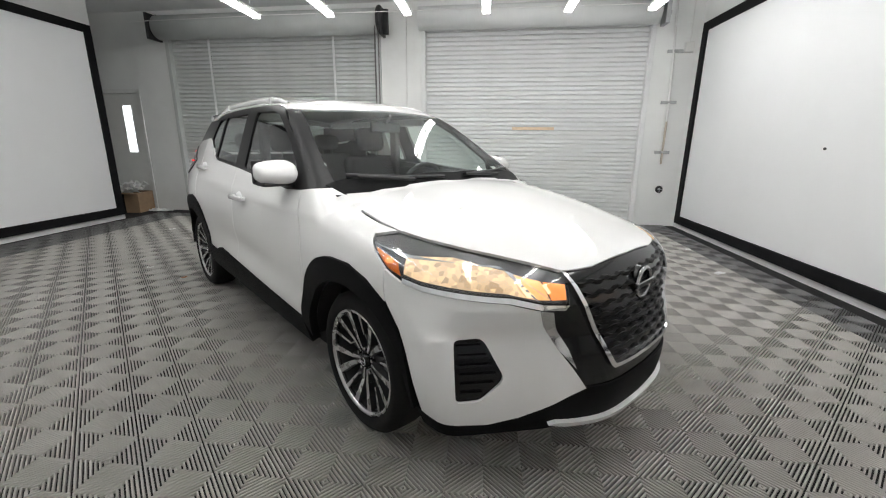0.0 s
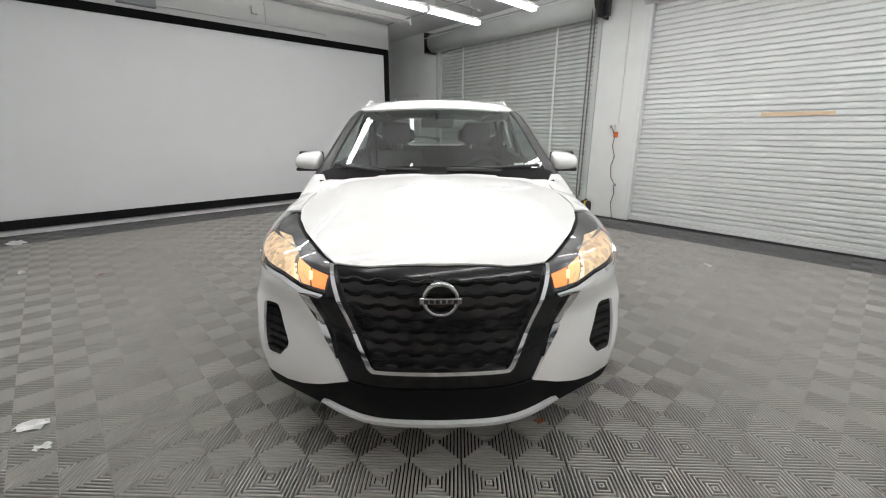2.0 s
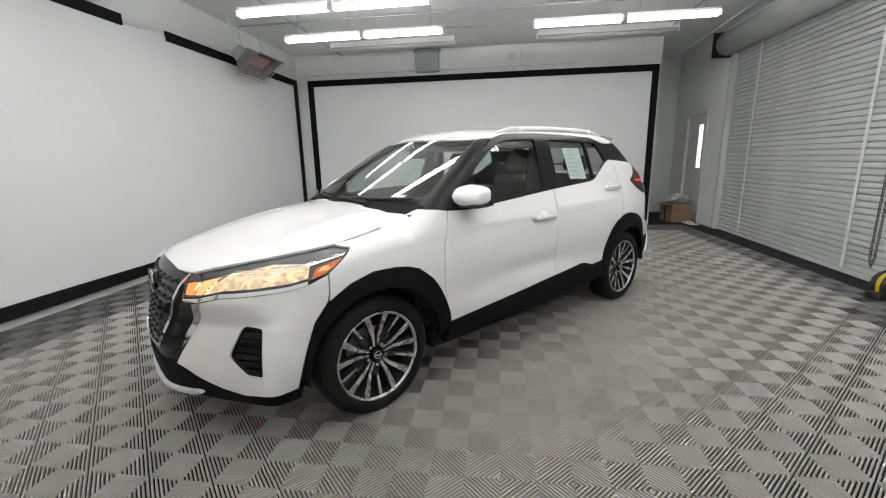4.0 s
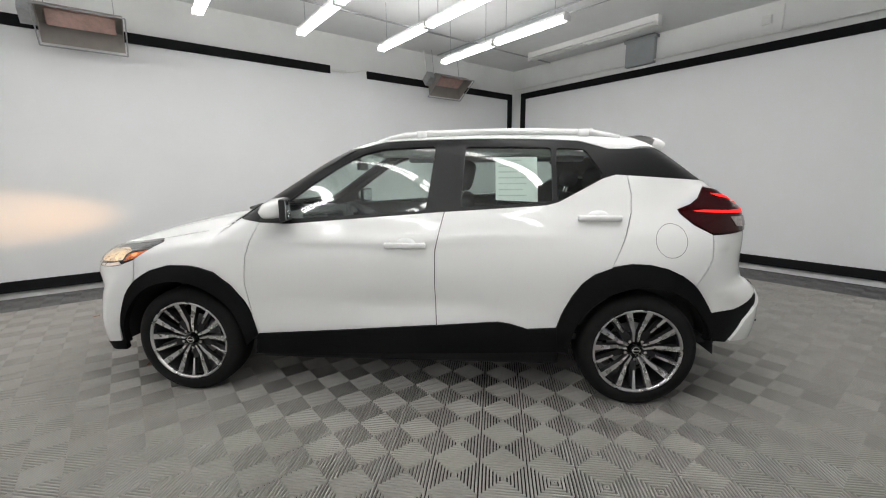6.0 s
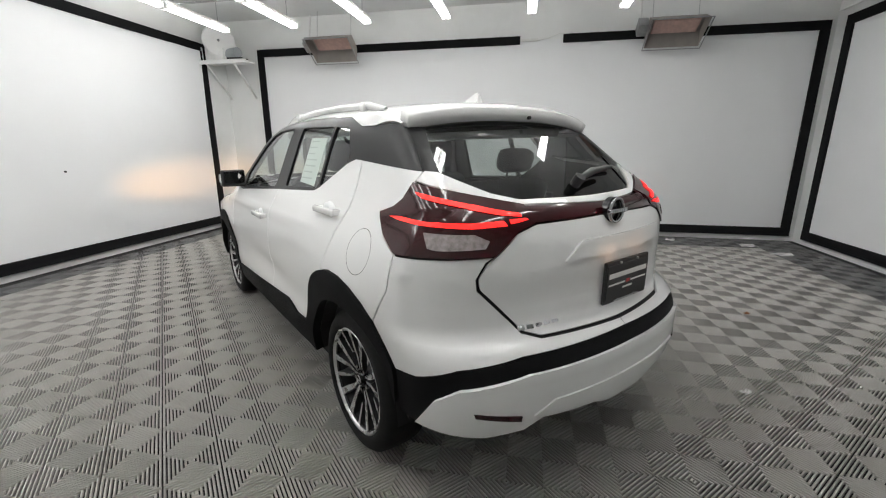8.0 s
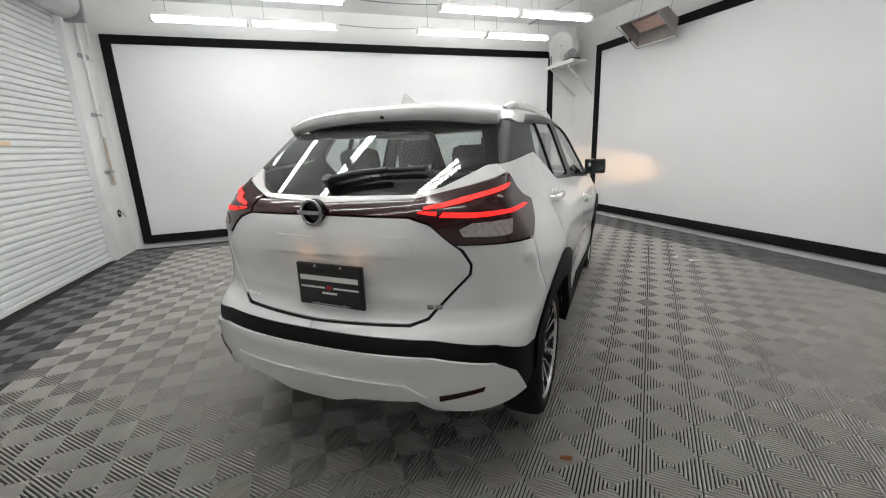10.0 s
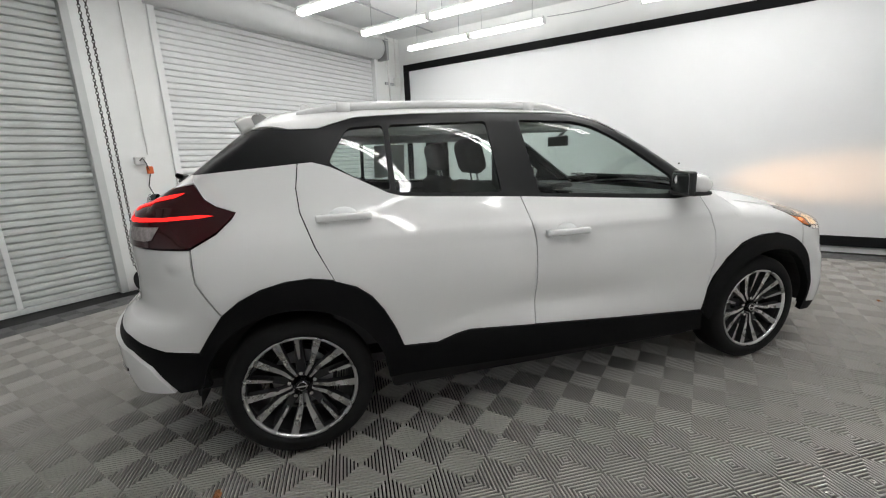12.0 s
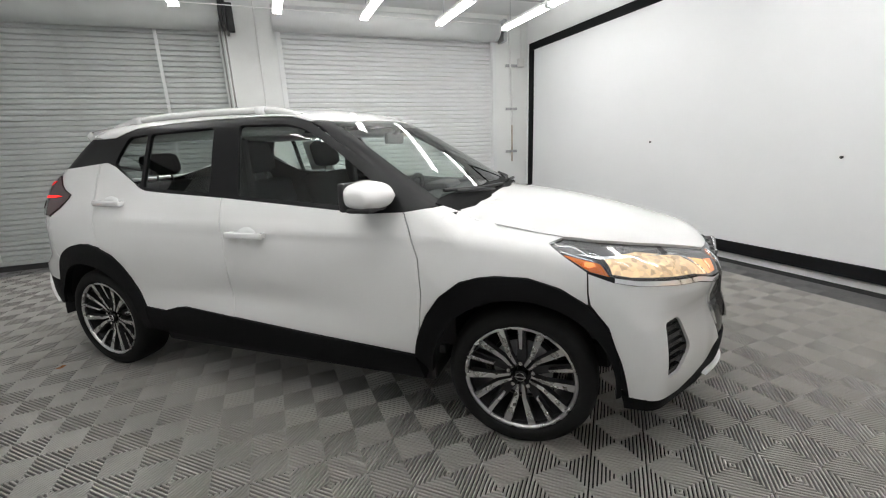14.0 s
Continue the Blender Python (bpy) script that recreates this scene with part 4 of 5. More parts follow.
# tail lamps and garnish
TL_TOP = on(SIDE, (-1.486, 1.106), (-1.56, 1.133), (-1.60, 1.163), (-1.63, 1.222))
TL_IN = on(REAR, (0.52, 1.178), (0.38, 1.145), (0.38, 1.095), (0.46, 1.068), (0.545, 0.996))
TL_LOW = on(SIDE, (-1.80, 0.99), (-1.66, 0.983), (-1.56, 1.035), (-1.50, 1.087))
shell("garnish", STERN, mirror_out(outline(STERN, on(REAR, (0, 1.101), (0.378, 1.094), (0.378, 1.143), (0, 1.137)))), REDDARK, car, off=0.002, thick=0.012, label="dark red garnish between the tail lamps")
for flip in (False, True):
    tl = empty("tail_lamp")
    tl.parent = car

    def sub(name, poly, mat, off, label="", thick=0.0):
        ob = new(name, shell_mesh(name, STERN, poly, mat, flip=flip, off=off, thick=thick, step=0.02))
        ob.parent = tl
        if label:
            tagged(ob, label)
        return ob
    sub("lens", outline(STERN, TL_TOP, TL_IN, TL_LOW), REDDARK, 0.006, "dark red lens", thick=0.02)
    sub("light_bar", outline(STERN, on(SIDE, (-1.56, 1.097), (-1.62, 1.103), (-1.75, 1.100)), on(REAR, (0.60, 1.100), (0.50, 1.104), (0.49, 1.088), (0.60, 1.083)), on(SIDE, (-1.75, 1.086), (-1.62, 1.090))), REDGLOW, 0.009, "lit red light bar")
    sub("light_blade", outline(STERN, on(SIDE, (-1.66, 1.190), (-1.70, 1.185)), on(REAR, (0.57, 1.152), (0.50, 1.134), (0.43, 1.122), (0.43, 1.112), (0.50, 1.119), (0.58, 1.136)), on(SIDE, (-1.70, 1.172))), REDGLOW, 0.009, "lit red light blade")
    sub("light_tip", outline(STERN, on(REAR, (0.48, 1.106), (0.42, 1.108), (0.41, 1.103), (0.45, 1.096), (0.48, 1.093))), REDGLOW, 0.010)
    sub("reverse_lamp", outline(STERN, on(SIDE, (-1.76, 1.066), (-1.80, 1.066)), on(REAR, (0.60, 1.066), (0.56, 1.045), (0.575, 1.022)), on(SIDE, (-1.82, 1.014), (-1.79, 1.018))), REVERSE, 0.009, "clear reversing lens")
    # fuel flap, handles
for s in (1, -1):
    for cx, cz, tilt in ((-0.03, 0.926, 0.06), (-1.065, 1.068, 0.05)):
        h = empty("door_handle")
        h.parent = car
        y = float(side_pts([(cx, cz)])[0, 1])
        bm = box(bmesh.new(), cx - 0.115, cx + 0.115, s * (y + 0.018), s * (y + 0.040), cz - 0.017, cz + 0.015, bevel=0.009)
        part("grip", bm, PAINT, h, smooth=True)
        bm = bmesh.new()
        lathe(bm, [(0.001, 0.002), (0.042, 0.003), (0.045, -0.01)], 24, Matrix.Translation((cx, s * y, cz + 0.004)) @ Matrix.Rotation(radians(-90 * s), 4, "X") @ Matrix.Diagonal((1.3, 0.75, 1, 1)))
        part("cup", bm, STEEL_WHITE, h, smooth=True)
        for ex in (-0.095, 0.095):
            part("mount", box(bmesh.new(), cx + ex - 0.015, cx + ex + 0.015, s * (y - 0.01), s * (y + 0.03), cz - 0.013, cz + 0.012, bevel=0.004), PAINT, h)
# flap's shut line: gap shade drawn as a thin dark ring
ring = [(-1.435 + 0.083 * math.cos(a), 0.95 + 0.088 * math.sin(a)) for a in np.linspace(0, 2 * math.pi, 33)[:-1]]
ring_in = [(-1.435 + 0.081 * math.cos(a), 0.95 + 0.086 * math.sin(a)) for a in np.linspace(0, 2 * math.pi, 33)[:-1]]
shell("fuel_flap_gap", SIDE, ring, DARK, car, holes=[ring_in], off=0.001, thick=0, step=0.02)


# mirrors
def side_mirror(s):
    mr = empty("side_mirror")
    mr.parent = car
    mr.matrix_basis = Matrix.Translation((0.672, s * 0.76, 1.072)) @ Matrix.Diagonal((0.9, 0.9, 0.88, 1)) @ Matrix.Translation((-0.70, -s * 0.76, -1.08))
    bm = bmesh.new()
    bmesh.ops.create_uvsphere(bm, u_segments=28, v_segments=16, radius=1.0)
    for v in bm.verts:
        x, y, z = v.co
        x, y, z = (math.copysign(abs(c) ** 0.55, c) for c in (x, y, z))
        k = 1 - 0.18 * (y * 0.5 + 0.5)
        v.co = (0.700 + x * 0.080 * k - 0.022 * y + (0.03 if x > 0 else 0) * (1 - abs(z)), s * (0.862 + y * 0.098), 1.137 + z * 0.066 * k - 0.012 * x - 0.006 * y)
    bmesh.ops.recalc_face_normals(bm, faces=bm.faces)
    part("cap", bm, PAINT, mr, "white mirror cap", smooth=True)
    part("lower_shell", box(bmesh.new(), 0.635, 0.765, s * 0.775, s * 0.95, 1.062, 1.088, bevel=0.012), BLACK_PLASTIC, mr, smooth=False)
    part("stalk", box(bmesh.new(), 0.66, 0.75, s * 0.735, s * 0.80, 1.055, 1.085, bevel=0.01), BLACK_PLASTIC, mr)
    TM = Matrix.Translation((0.640, s * 0.860, 1.135)) @ Matrix.Rotation(radians(s * 16), 4, "Z")
    part("mirror_rim", box(bmesh.new(), -0.012, 0.024, -0.098, 0.098, -0.068, 0.068, bevel=0.012), BLACK_PLASTIC, mr, m=TM)
    part("mirror_glass", box(bmesh.new(), -0.0155, -0.0125, -0.084, 0.084, -0.056, 0.056), MIRRORGLASS, mr, "mirror glass", m=TM)


side_mirror(1)
side_mirror(-1)


# wheels
def wheel(x, s):
    w = empty("wheel")
    w.parent = car
    R = Matrix.Translation((x, s * 0.70, 0.325)) @ Matrix.Rotation(radians(-90 * s), 4, "X")
    prof = [(0.222, -0.10), (0.26, -0.105), (0.30, -0.095), (0.320, -0.075), (0.3245, -0.04), (0.325, 0.0), (0.3245, 0.04), (0.320, 0.075), (0.303, 0.094), (0.285, 0.102), (0.262, 0.104), (0.246, 0.098), (0.236, 0.085), (0.222, 0.07)]
    part("tyre", lathe(bmesh.new(), prof, 64), RUBBER, w, "black rubber tyre", smooth=True, m=R)
    bm = bmesh.new()
    lathe(bm, [(0.240, 0.088), (0.243, 0.094), (0.238, 0.097), (0.231, 0.094), (0.228, 0.085)], 64)
    part("rim", bm, MACHINED, w, "machined alloy rim lip", smooth=True, m=R)
    bm = bmesh.new()
    lathe(bm, [(0.231, 0.092), (0.225, 0.06), (0.205, 0.0), (0.20, -0.08), (0.21, -0.10)], 48)
    lathe(bm, [(0.001, -0.02), (0.15, -0.02), (0.15, -0.05), (0.02, -0.05)], 32)
    part("barrel", bm, ALLOYDARK, w, smooth=True, m=R)

    def blade(bm, ang, r0, r1, w0, w1, a0, a1, z0, z1, h):
        """A spoke from radius r0 to r1; its middle line swings from a0 to a1."""
        pts = []
        for t in np.linspace(0, 1, 6):
            r, ww, aa, z = r0 + (r1 - r0) * t, w0 + (w1 - w0) * t, a0 + (a1 - a0) * t, z0 + (z1 - z0) * t
            c = Vector((r * math.cos(ang) - aa * math.sin(ang), r * math.sin(ang) + aa * math.cos(ang), z))
            n = Vector((-math.sin(ang), math.cos(ang), 0))
            pts.append([c + n * ww / 2, c - n * ww / 2, c - n * ww / 2 * 1.25 + Vector((0, 0, -h)), c + n * ww / 2 * 1.25 + Vector((0, 0, -h))])
        V = [[bm.verts.new(q) for q in p] for p in pts]
        for a, b in zip(V, V[1:]):
            for i in range(4):
                f = bm.faces.new((a[i], b[i], b[(i + 1) % 4], a[(i + 1) % 4]))
                f.material_index = 0 if i == 0 else 1
        bm.faces.new(V[0])
        bm.faces.new(list(reversed(V[-1])))
    for k in range(5):
        ang = math.pi / 2 + math.pi + k * 2 * math.pi / 5
        for sgn in (1, -1):
            bm = bmesh.new()
            blade(bm, ang, 0.105, 0.234, 0.019, 0.036, sgn * 0.017, sgn * 0.060, 0.066, 0.086, 0.03)
            blade(bm, ang, 0.045, 0.107, 0.010, 0.019, sgn * 0.011, sgn * 0.017, 0.060, 0.066, 0.03)
            bmesh.ops.recalc_face_normals(bm, faces=bm.faces)
            part("spoke", bm, [MACHINED, ALLOYDARK], w, m=R)
        bm = bmesh.new()
        blade(bm, ang + math.pi / 5, 0.125, 0.234, 0.010, 0.020, 0, 0, 0.062, 0.086, 0.03)
        bmesh.ops.recalc_face_normals(bm, faces=bm.faces)
        part("thin_spoke", bm, [MACHINED, ALLOYDARK], w, m=R)
        bm = bmesh.new()
        blade(bm, ang + math.pi / 5, 0.04, 0.23, 0.040, 0.030, 0, 0, 0.036, 0.050, 0.03)
        bmesh.ops.recalc_face_normals(bm, faces=bm.faces)
        part("web", bm, [ALLOYDARK, ALLOYDARK], w, m=R)
        q = R @ Vector((0.057 * math.cos(ang + math.pi / 5), 0.057 * math.sin(ang + math.pi / 5), 0.045))
        q2 = R @ Vector((0.057 * math.cos(ang + math.pi / 5), 0.057 * math.sin(ang + math.pi / 5), 0.064))
        part("lug_nut", rod(bmesh.new(), q, q2, 0.0095, 6), CHROME, w)
    bm = bmesh.new()
    lathe(bm, [(0.001, 0.075), (0.024, 0.074), (0.030, 0.070), (0.032, 0.04)], 28)
    cap = part("hub_cap", bm, GLOSSBLACK, w, "black hub cap", smooth=True, m=R)
    bm = lathe(bmesh.new(), [(0.017, 0.0745), (0.018, 0.0765), (0.0205, 0.0765), (0.0215, 0.0745)], 24)
    box(bm, -0.025, 0.025, -0.0035, 0.0035, 0.0735, 0.0775)
    part("cap_ring", bm, CHROME, w, m=R, smooth=False)
    part("brake_disc", lathe(bmesh.new(), [(0.06, -0.015), (0.135, -0.015), (0.135, -0.035), (0.06, -0.035)], 32), GALV, w, m=R)


for x in (1.31, -1.31):
    for s in (1, -1):
        wheel(x, s)
        bm = bmesh.new()
        arc = [(x + 0.392 * math.cos(a), 0.325 + 0.392 * math.sin(a)) for a in np.linspace(0.0, math.pi, 24)]
        I = [bm.verts.new((px, s * 0.40, pz)) for px, pz in arc]
        O = [bm.verts.new((px, s * 0.80, pz)) for px, pz in arc]
        for k in range(len(arc) - 1):
            bm.faces.new((I[k], O[k], O[k + 1], I[k + 1]))
        bm.faces.new(I)
        part("arch_liner", bm, DARK, car, smooth=False)
part("underbody", boxes((-1.95, -1.72, -0.6, 0.6, 0.33, 0.45), (-0.9, 0.9, -0.72, 0.72, 0.20, 0.33), (1.72, 2.0, -0.5, 0.5, 0.27, 0.34), (-1.7, 1.7, -0.42, 0.42, 0.22, 0.36), bevel=0.02), DARK, car)

# plate, wipers, small rear details
pl = empty("plate_holder")
pl.parent = car
py, pz = -0.075, 0.833
PL = Matrix.Translation((-2.043, py, pz))
part("plate_frame", box(bmesh.new(), -0.008, 0.006, -0.153, 0.153, -0.085, 0.085, bevel=0.004), BLACK_PLASTIC, pl, "black plate frame", m=PL)
part("plate", box(bmesh.new(), -0.011, -0.005, -0.146, 0.146, -0.066, 0.070), BLACK_PLASTIC, pl, "black dealer plate with printed bars", m=PL)
for y0, y1, z0, z1, mt in ((-0.135, 0.135, 0.018, 0.038, WHITE_PLASTIC), (0.02, 0.135, -0.012, -0.005, WHITE_PLASTIC), (-0.012, 0.012, -0.014, 0.0, REDGLOW), (-0.135, -0.02, -0.012, -0.005, WHITE_PLASTIC), (-0.035, 0.035, -0.034, -0.026, WHITE_PLASTIC), (-0.09, 0.09, -0.079, -0.074, GALV)):
    part("print_bar", boxes((-0.0122, -0.0111, y0, y1, z0, z1)), surface("red_print", (0.5, 0.02, 0.02), 0.5) if mt is REDGLOW else mt, pl, m=PL)
for k in range(4):
    part("plate_screw", rod(bmesh.new(), (-0.014, (-0.06, 0.06)[k % 2], (-0.076, 0.076)[k // 2]), (-0.008, (-0.06, 0.06)[k % 2], (-0.076, 0.076)[k // 2]), 0.005, 8), GALV, pl, m=PL)
shell("plate_recess_edge", STERN, soft_corners(outline(STERN, on(REAR, (0.285, 0.945), (0.20, 1.018), (-0.40, 1.018), (-0.40, 0.955), (0.215, 0.952))), 0.02), PAINT, car, off=0.008, thick=0.012, step=0.02)
for k, y in enumerate((0.47, 0.435, 0.40, 0.365, 0.33)):
    shell("model_letter", STERN, outline(STERN, on(REAR, (y, 0.727), (y - 0.026, 0.727), (y - 0.026, 0.742), (y, 0.742))), CHROME, car, off=0.003, thick=0.004, step=0.02)
for k, y in enumerate((-0.45, -0.478)):
    shell("trim_letter", STERN, outline(STERN, on(REAR, (y, 0.755), (y - 0.022, 0.755), (y - 0.022, 0.772), (y, 0.772))), CHROME, car, off=0.003, thick=0.004, step=0.02)


def wiper(name, pts, r, parent):
    return curve_tube(name, pts, r, BLACK_PLASTIC, parent)


def above(proj, q, d):
    p = proj[0](np.array(q, float))
    return [tuple(v) for v in p + shape_normal(p) * d]


wiper("wiper_arm", above(FRONT, [(0.36, 1.072), (0.20, 1.082), (0.05, 1.085)], 0.022), 0.009, car)
wiper("wiper_blade", above(FRONT, [(0.62, 1.10), (0.35, 1.096), (0.05, 1.09)], 0.012), 0.008, car)
wiper("wiper_arm", above(FRONT, [(-0.30, 1.072), (-0.42, 1.082), (-0.56, 1.090)], 0.022), 0.009, car)
wiper("wiper_blade", above(FRONT, [(-0.10, 1.086), (-0.35, 1.092), (-0.60, 1.105)], 0.012), 0.008, car)
rwp = empty("rear_wiper")
rwp.parent = car
wiper("wiper_arm", above(REAR, [(0.02, 1.195), (-0.10, 1.215), (-0.22, 1.225)], 0.035), 0.013, rwp)
wiper("wiper_blade", above(REAR, [(0.02, 1.20), (-0.15, 1.235), (-0.36, 1.24)], 0.016), 0.010, rwp)
part("wiper_motor_cap", rod(bmesh.new(), above(REAR, [(0.03, 1.195)], 0.0)[0], above(REAR, [(0.03, 1.195)], 0.045)[0], 0.022, 16), BLACK_PLASTIC, rwp)
shell("cowl", TOP, mirror_top([(1.13, 0), (1.11, 0.3), (1.065, 0.55), (1.02, 0.66), (0.93, 0.71), (0.93, 0.66), (1.03, 0.3), (1.06, 0)]), CLADDING, car, off=0.001, thick=0.02)

# cabin
cab = car


def seat(x, y, rear=False):
    st = empty("seat")
    st.parent = car
    hw = 0.25 if not rear else 0.62
    part("cushion", box(bmesh.new(), x - 0.25, x + 0.27, y - hw, y + hw, 0.42, 0.60, bevel=0.05), SEAT, st, smooth=True)
    bm = box(bmesh.new(), -0.06, 0.07, -hw, hw, 0.0, 0.62, bevel=0.05)
    part("backrest", bm, SEAT, st, smooth=True, m=pose(x - 0.24, y, 0.56, 0, -16))
    for hy in ((0,) if not rear else (-0.36, 0.36)):
        bm = box(bmesh.new(), -0.05, 0.055, hy - 0.125, hy + 0.125, 0.66, 0.85 if not rear else 0.80, bevel=0.045)
        hr = part("headrest", bm, SEAT, st, smooth=True, m=pose(x - 0.22, y, 0.56, 0, -14))
        for py_ in (-0.05, 0.05):
            part("headrest_post", rod(bmesh.new(), (0, hy + py_, 0.58), (0, hy + py_, 0.70), 0.006, 8), CHROME, st, m=pose(x - 0.22, y, 0.56, 0, -14))


seat(0.05, 0.36)
seat(0.05, -0.36)
seat(-0.75, 0.0, True)
bm = bmesh.new()
sec = [(0.48, 0.70), (0.45, 0.86), (0.50, 0.98), (0.60, 1.035), (0.85, 1.045), (1.02, 1.03), (1.02, 0.70)]
A = [bm.verts.new((x, -0.70, z)) for x, z in sec]
Bv = [bm.verts.new((x, 0.70, z)) for x, z in sec]
bm.faces.new(list(reversed(A)))
bm.faces.new(Bv)
for k in range(len(sec)):
    n = (k + 1) % len(sec)
    bm.faces.new((A[k], A[n], Bv[n], Bv[k]))
bmesh.ops.recalc_face_normals(bm, faces=bm.faces)
part("dashboard", bm, DASH, car)
part("instrument_hood", box(bmesh.new(), 0.50, 0.68, 0.20, 0.52, 1.0, 1.075, bevel=0.03), DASH, car)
part("centre_screen", box(bmesh.new(), 0.455, 0.475, -0.10, 0.10, 0.92, 1.04, bevel=0.008), GLOSSBLACK, car)
bm = bmesh.new()
SW = Matrix.Translation((0.33, 0.36, 0.955)) @ Matrix.Rotation(radians(-66), 4, "Y")
lathe(bm, [(0.18 + 0.016 * math.cos(a), 0.016 * math.sin(a)) for a in np.linspace(0, 2 * math.pi, 9)], 36, SW)
sw = part("steering_wheel", bm, DASH, car, smooth=True)
bm = bmesh.new()
lathe(bm, [(0.001, 0.02), (0.06, 0.015), (0.07, -0.02)], 20, SW)
box(bm, -0.02, 0.02, -0.17, 0.17, -0.008, 0.008)
for v in bm.verts[-8:]:
    v.co = SW @ v.co
part("wheel_hub", bm, DASH, sw)
part("cabin_floor", boxes((-1.7, 0.95, -0.72, 0.72, 0.36, 0.40), (-1.75, -1.05, -0.62, 0.62, 0.40, 0.78), (0.93, 1.0, -0.7, 0.7, 0.4, 1.0)), DASH, car)
rm = part("rear_view_mirror", box(bmesh.new(), 0.40, 0.425, -0.115, 0.115, 1.335, 1.40, bevel=0.01), BLACK_PLASTIC, car)
part("mirror_stem", rod(bmesh.new(), (0.415, 0, 1.39), (0.47, 0, 1.44), 0.012, 8), BLACK_PLASTIC, rm)
for s in (1, -1):
    part("door_card", box(bmesh.new(), -1.15, 0.80, s * 0.70, s * 0.73, 0.45, 1.06, bevel=0.01), DASH, car)
    part("roof_lining_edge", box(bmesh.new(), -1.3, 0.15, s * 0.50, s * 0.56, 1.40, 1.455, bevel=0.02), HEADLINER, car)
    part("b_pillar_lining", box(bmesh.new(), -0.30, -0.21, s * 0.53, s * 0.585, 1.0, 1.40, bevel=0.02), DASH, car)

# price sheet taped inside the left rear window
sheet = empty("window_sheet")
sheet.parent = car
q0 = [(-0.52, 1.40), (-0.75, 1.40), (-0.75, 1.155), (-0.52, 1.165)]
shell("paper", SIDE, q0, PAPER, sheet, off=-0.016, thick=0, step=0.05, label="white printed window sheet")
for k, (a, b) in enumerate(((0.35, 0.04), (0.1, 0.6), (0.1, 0.55), (0.1, 0.8), (0.1, 0.8), (0.1, 0.7), (0.1, 0.8))):
    z = 1.385 - k * 0.032
    shell("print_bar", SIDE, [(-0.53 - 0.2 * a * 0.3, z), (-0.53 - 0.2 * max(b, a + 0.3), z), (-0.53 - 0.2 * max(b, a + 0.3), z - 0.007), (-0.53 - 0.2 * a * 0.3, z - 0.007)], INK, sheet, off=-0.0145, thick=0, step=0.05)

# headlamp beams
for s in (1, -1):
    ld = bpy.data.lights.new("headlamp_beam", "SPOT")
    ld.energy, ld.color, ld.spot_size, ld.spot_blend, ld.shadow_soft_size = 140, (1.0, 0.54, 0.20), radians(34), 1.0, 0.04
    lo_ = new("headlamp_beam", ld)
    lo_.matrix_basis = look((2.10, s * 0.63, 0.80), (4.5, s * 0.85, 0.875)) @ Matrix.Diagonal((1.8, 0.5, 1, 1))

# number plate lamps
for y in (0.04, -0.19):
    ld = bpy.data.lights.new("plate_lamp", "POINT")
    ld.energy, ld.color, ld.shadow_soft_size = 0.035, (1.0, 0.55, 0.25), 0.03
    pl_ = new("plate_lamp", ld)
    pl_.location = (-2.075, y, 0.955)
shell("windscreen_sticker", FRONT, [(0.47, 1.112), (0.53, 1.112), (0.53, 1.132), (0.47, 1.132)], PAPER, car, off=-0.010, thick=0, label="small white windscreen sticker")

# ---- things on the walls and floor ----
CARD = surface("brown_cardboard", (0.30, 0.20, 0.12), 0.85, vary=0.2, scale=9, bump=0.2)
ORANGE = surface("orange_plastic", (0.70, 0.13, 0.02), 0.45, vary=0.1)
YELLOW = surface("yellow_plastic", (0.62, 0.45, 0.02), 0.45, vary=0.1)
RUSTY = surface("stained_pipe", (0.50, 0.44, 0.36), 0.5, vary=0.35, scale=7)
HOODPAINT = surface("beige_heater_paint", (0.42, 0.39, 0.36), 0.5, vary=0.15, scale=8)
REDPLATE = surface("pink_ceramic_plate", (0.62, 0.42, 0.37), 0.7, vary=0.2, scale=20)
PEACH = surface("pale_orange_strip", (0.78, 0.60, 0.42), 0.6, vary=0.12, scale=14)
SCRAP = surface("crumpled_paper", (0.72, 0.72, 0.71), 0.8, vary=0.1)
LEAF = surface("dry_leaf", (0.30, 0.12, 0.04), 0.8, vary=0.3)
DAYLIGHT = glowing("daylit_door_glass", (0.93, 0.97, 1.0), 3.0)


def bent(bm, sec, a0, a1, axis="x"):
    """Sweep a flat section of (b, z) points straight between two ends."""
    mk = (lambda a, b, z: (a, b, z)) if axis == "x" else (lambda a, b, z: (b, a, z))
    A, B = ([bm.verts.new(mk(a, b, z)) for b, z in sec] for a in (a0, a1))
    for i in range(len(sec) - 1):
        bm.faces.new((A[i], A[i + 1], B[i + 1], B[i]))
    return A, B


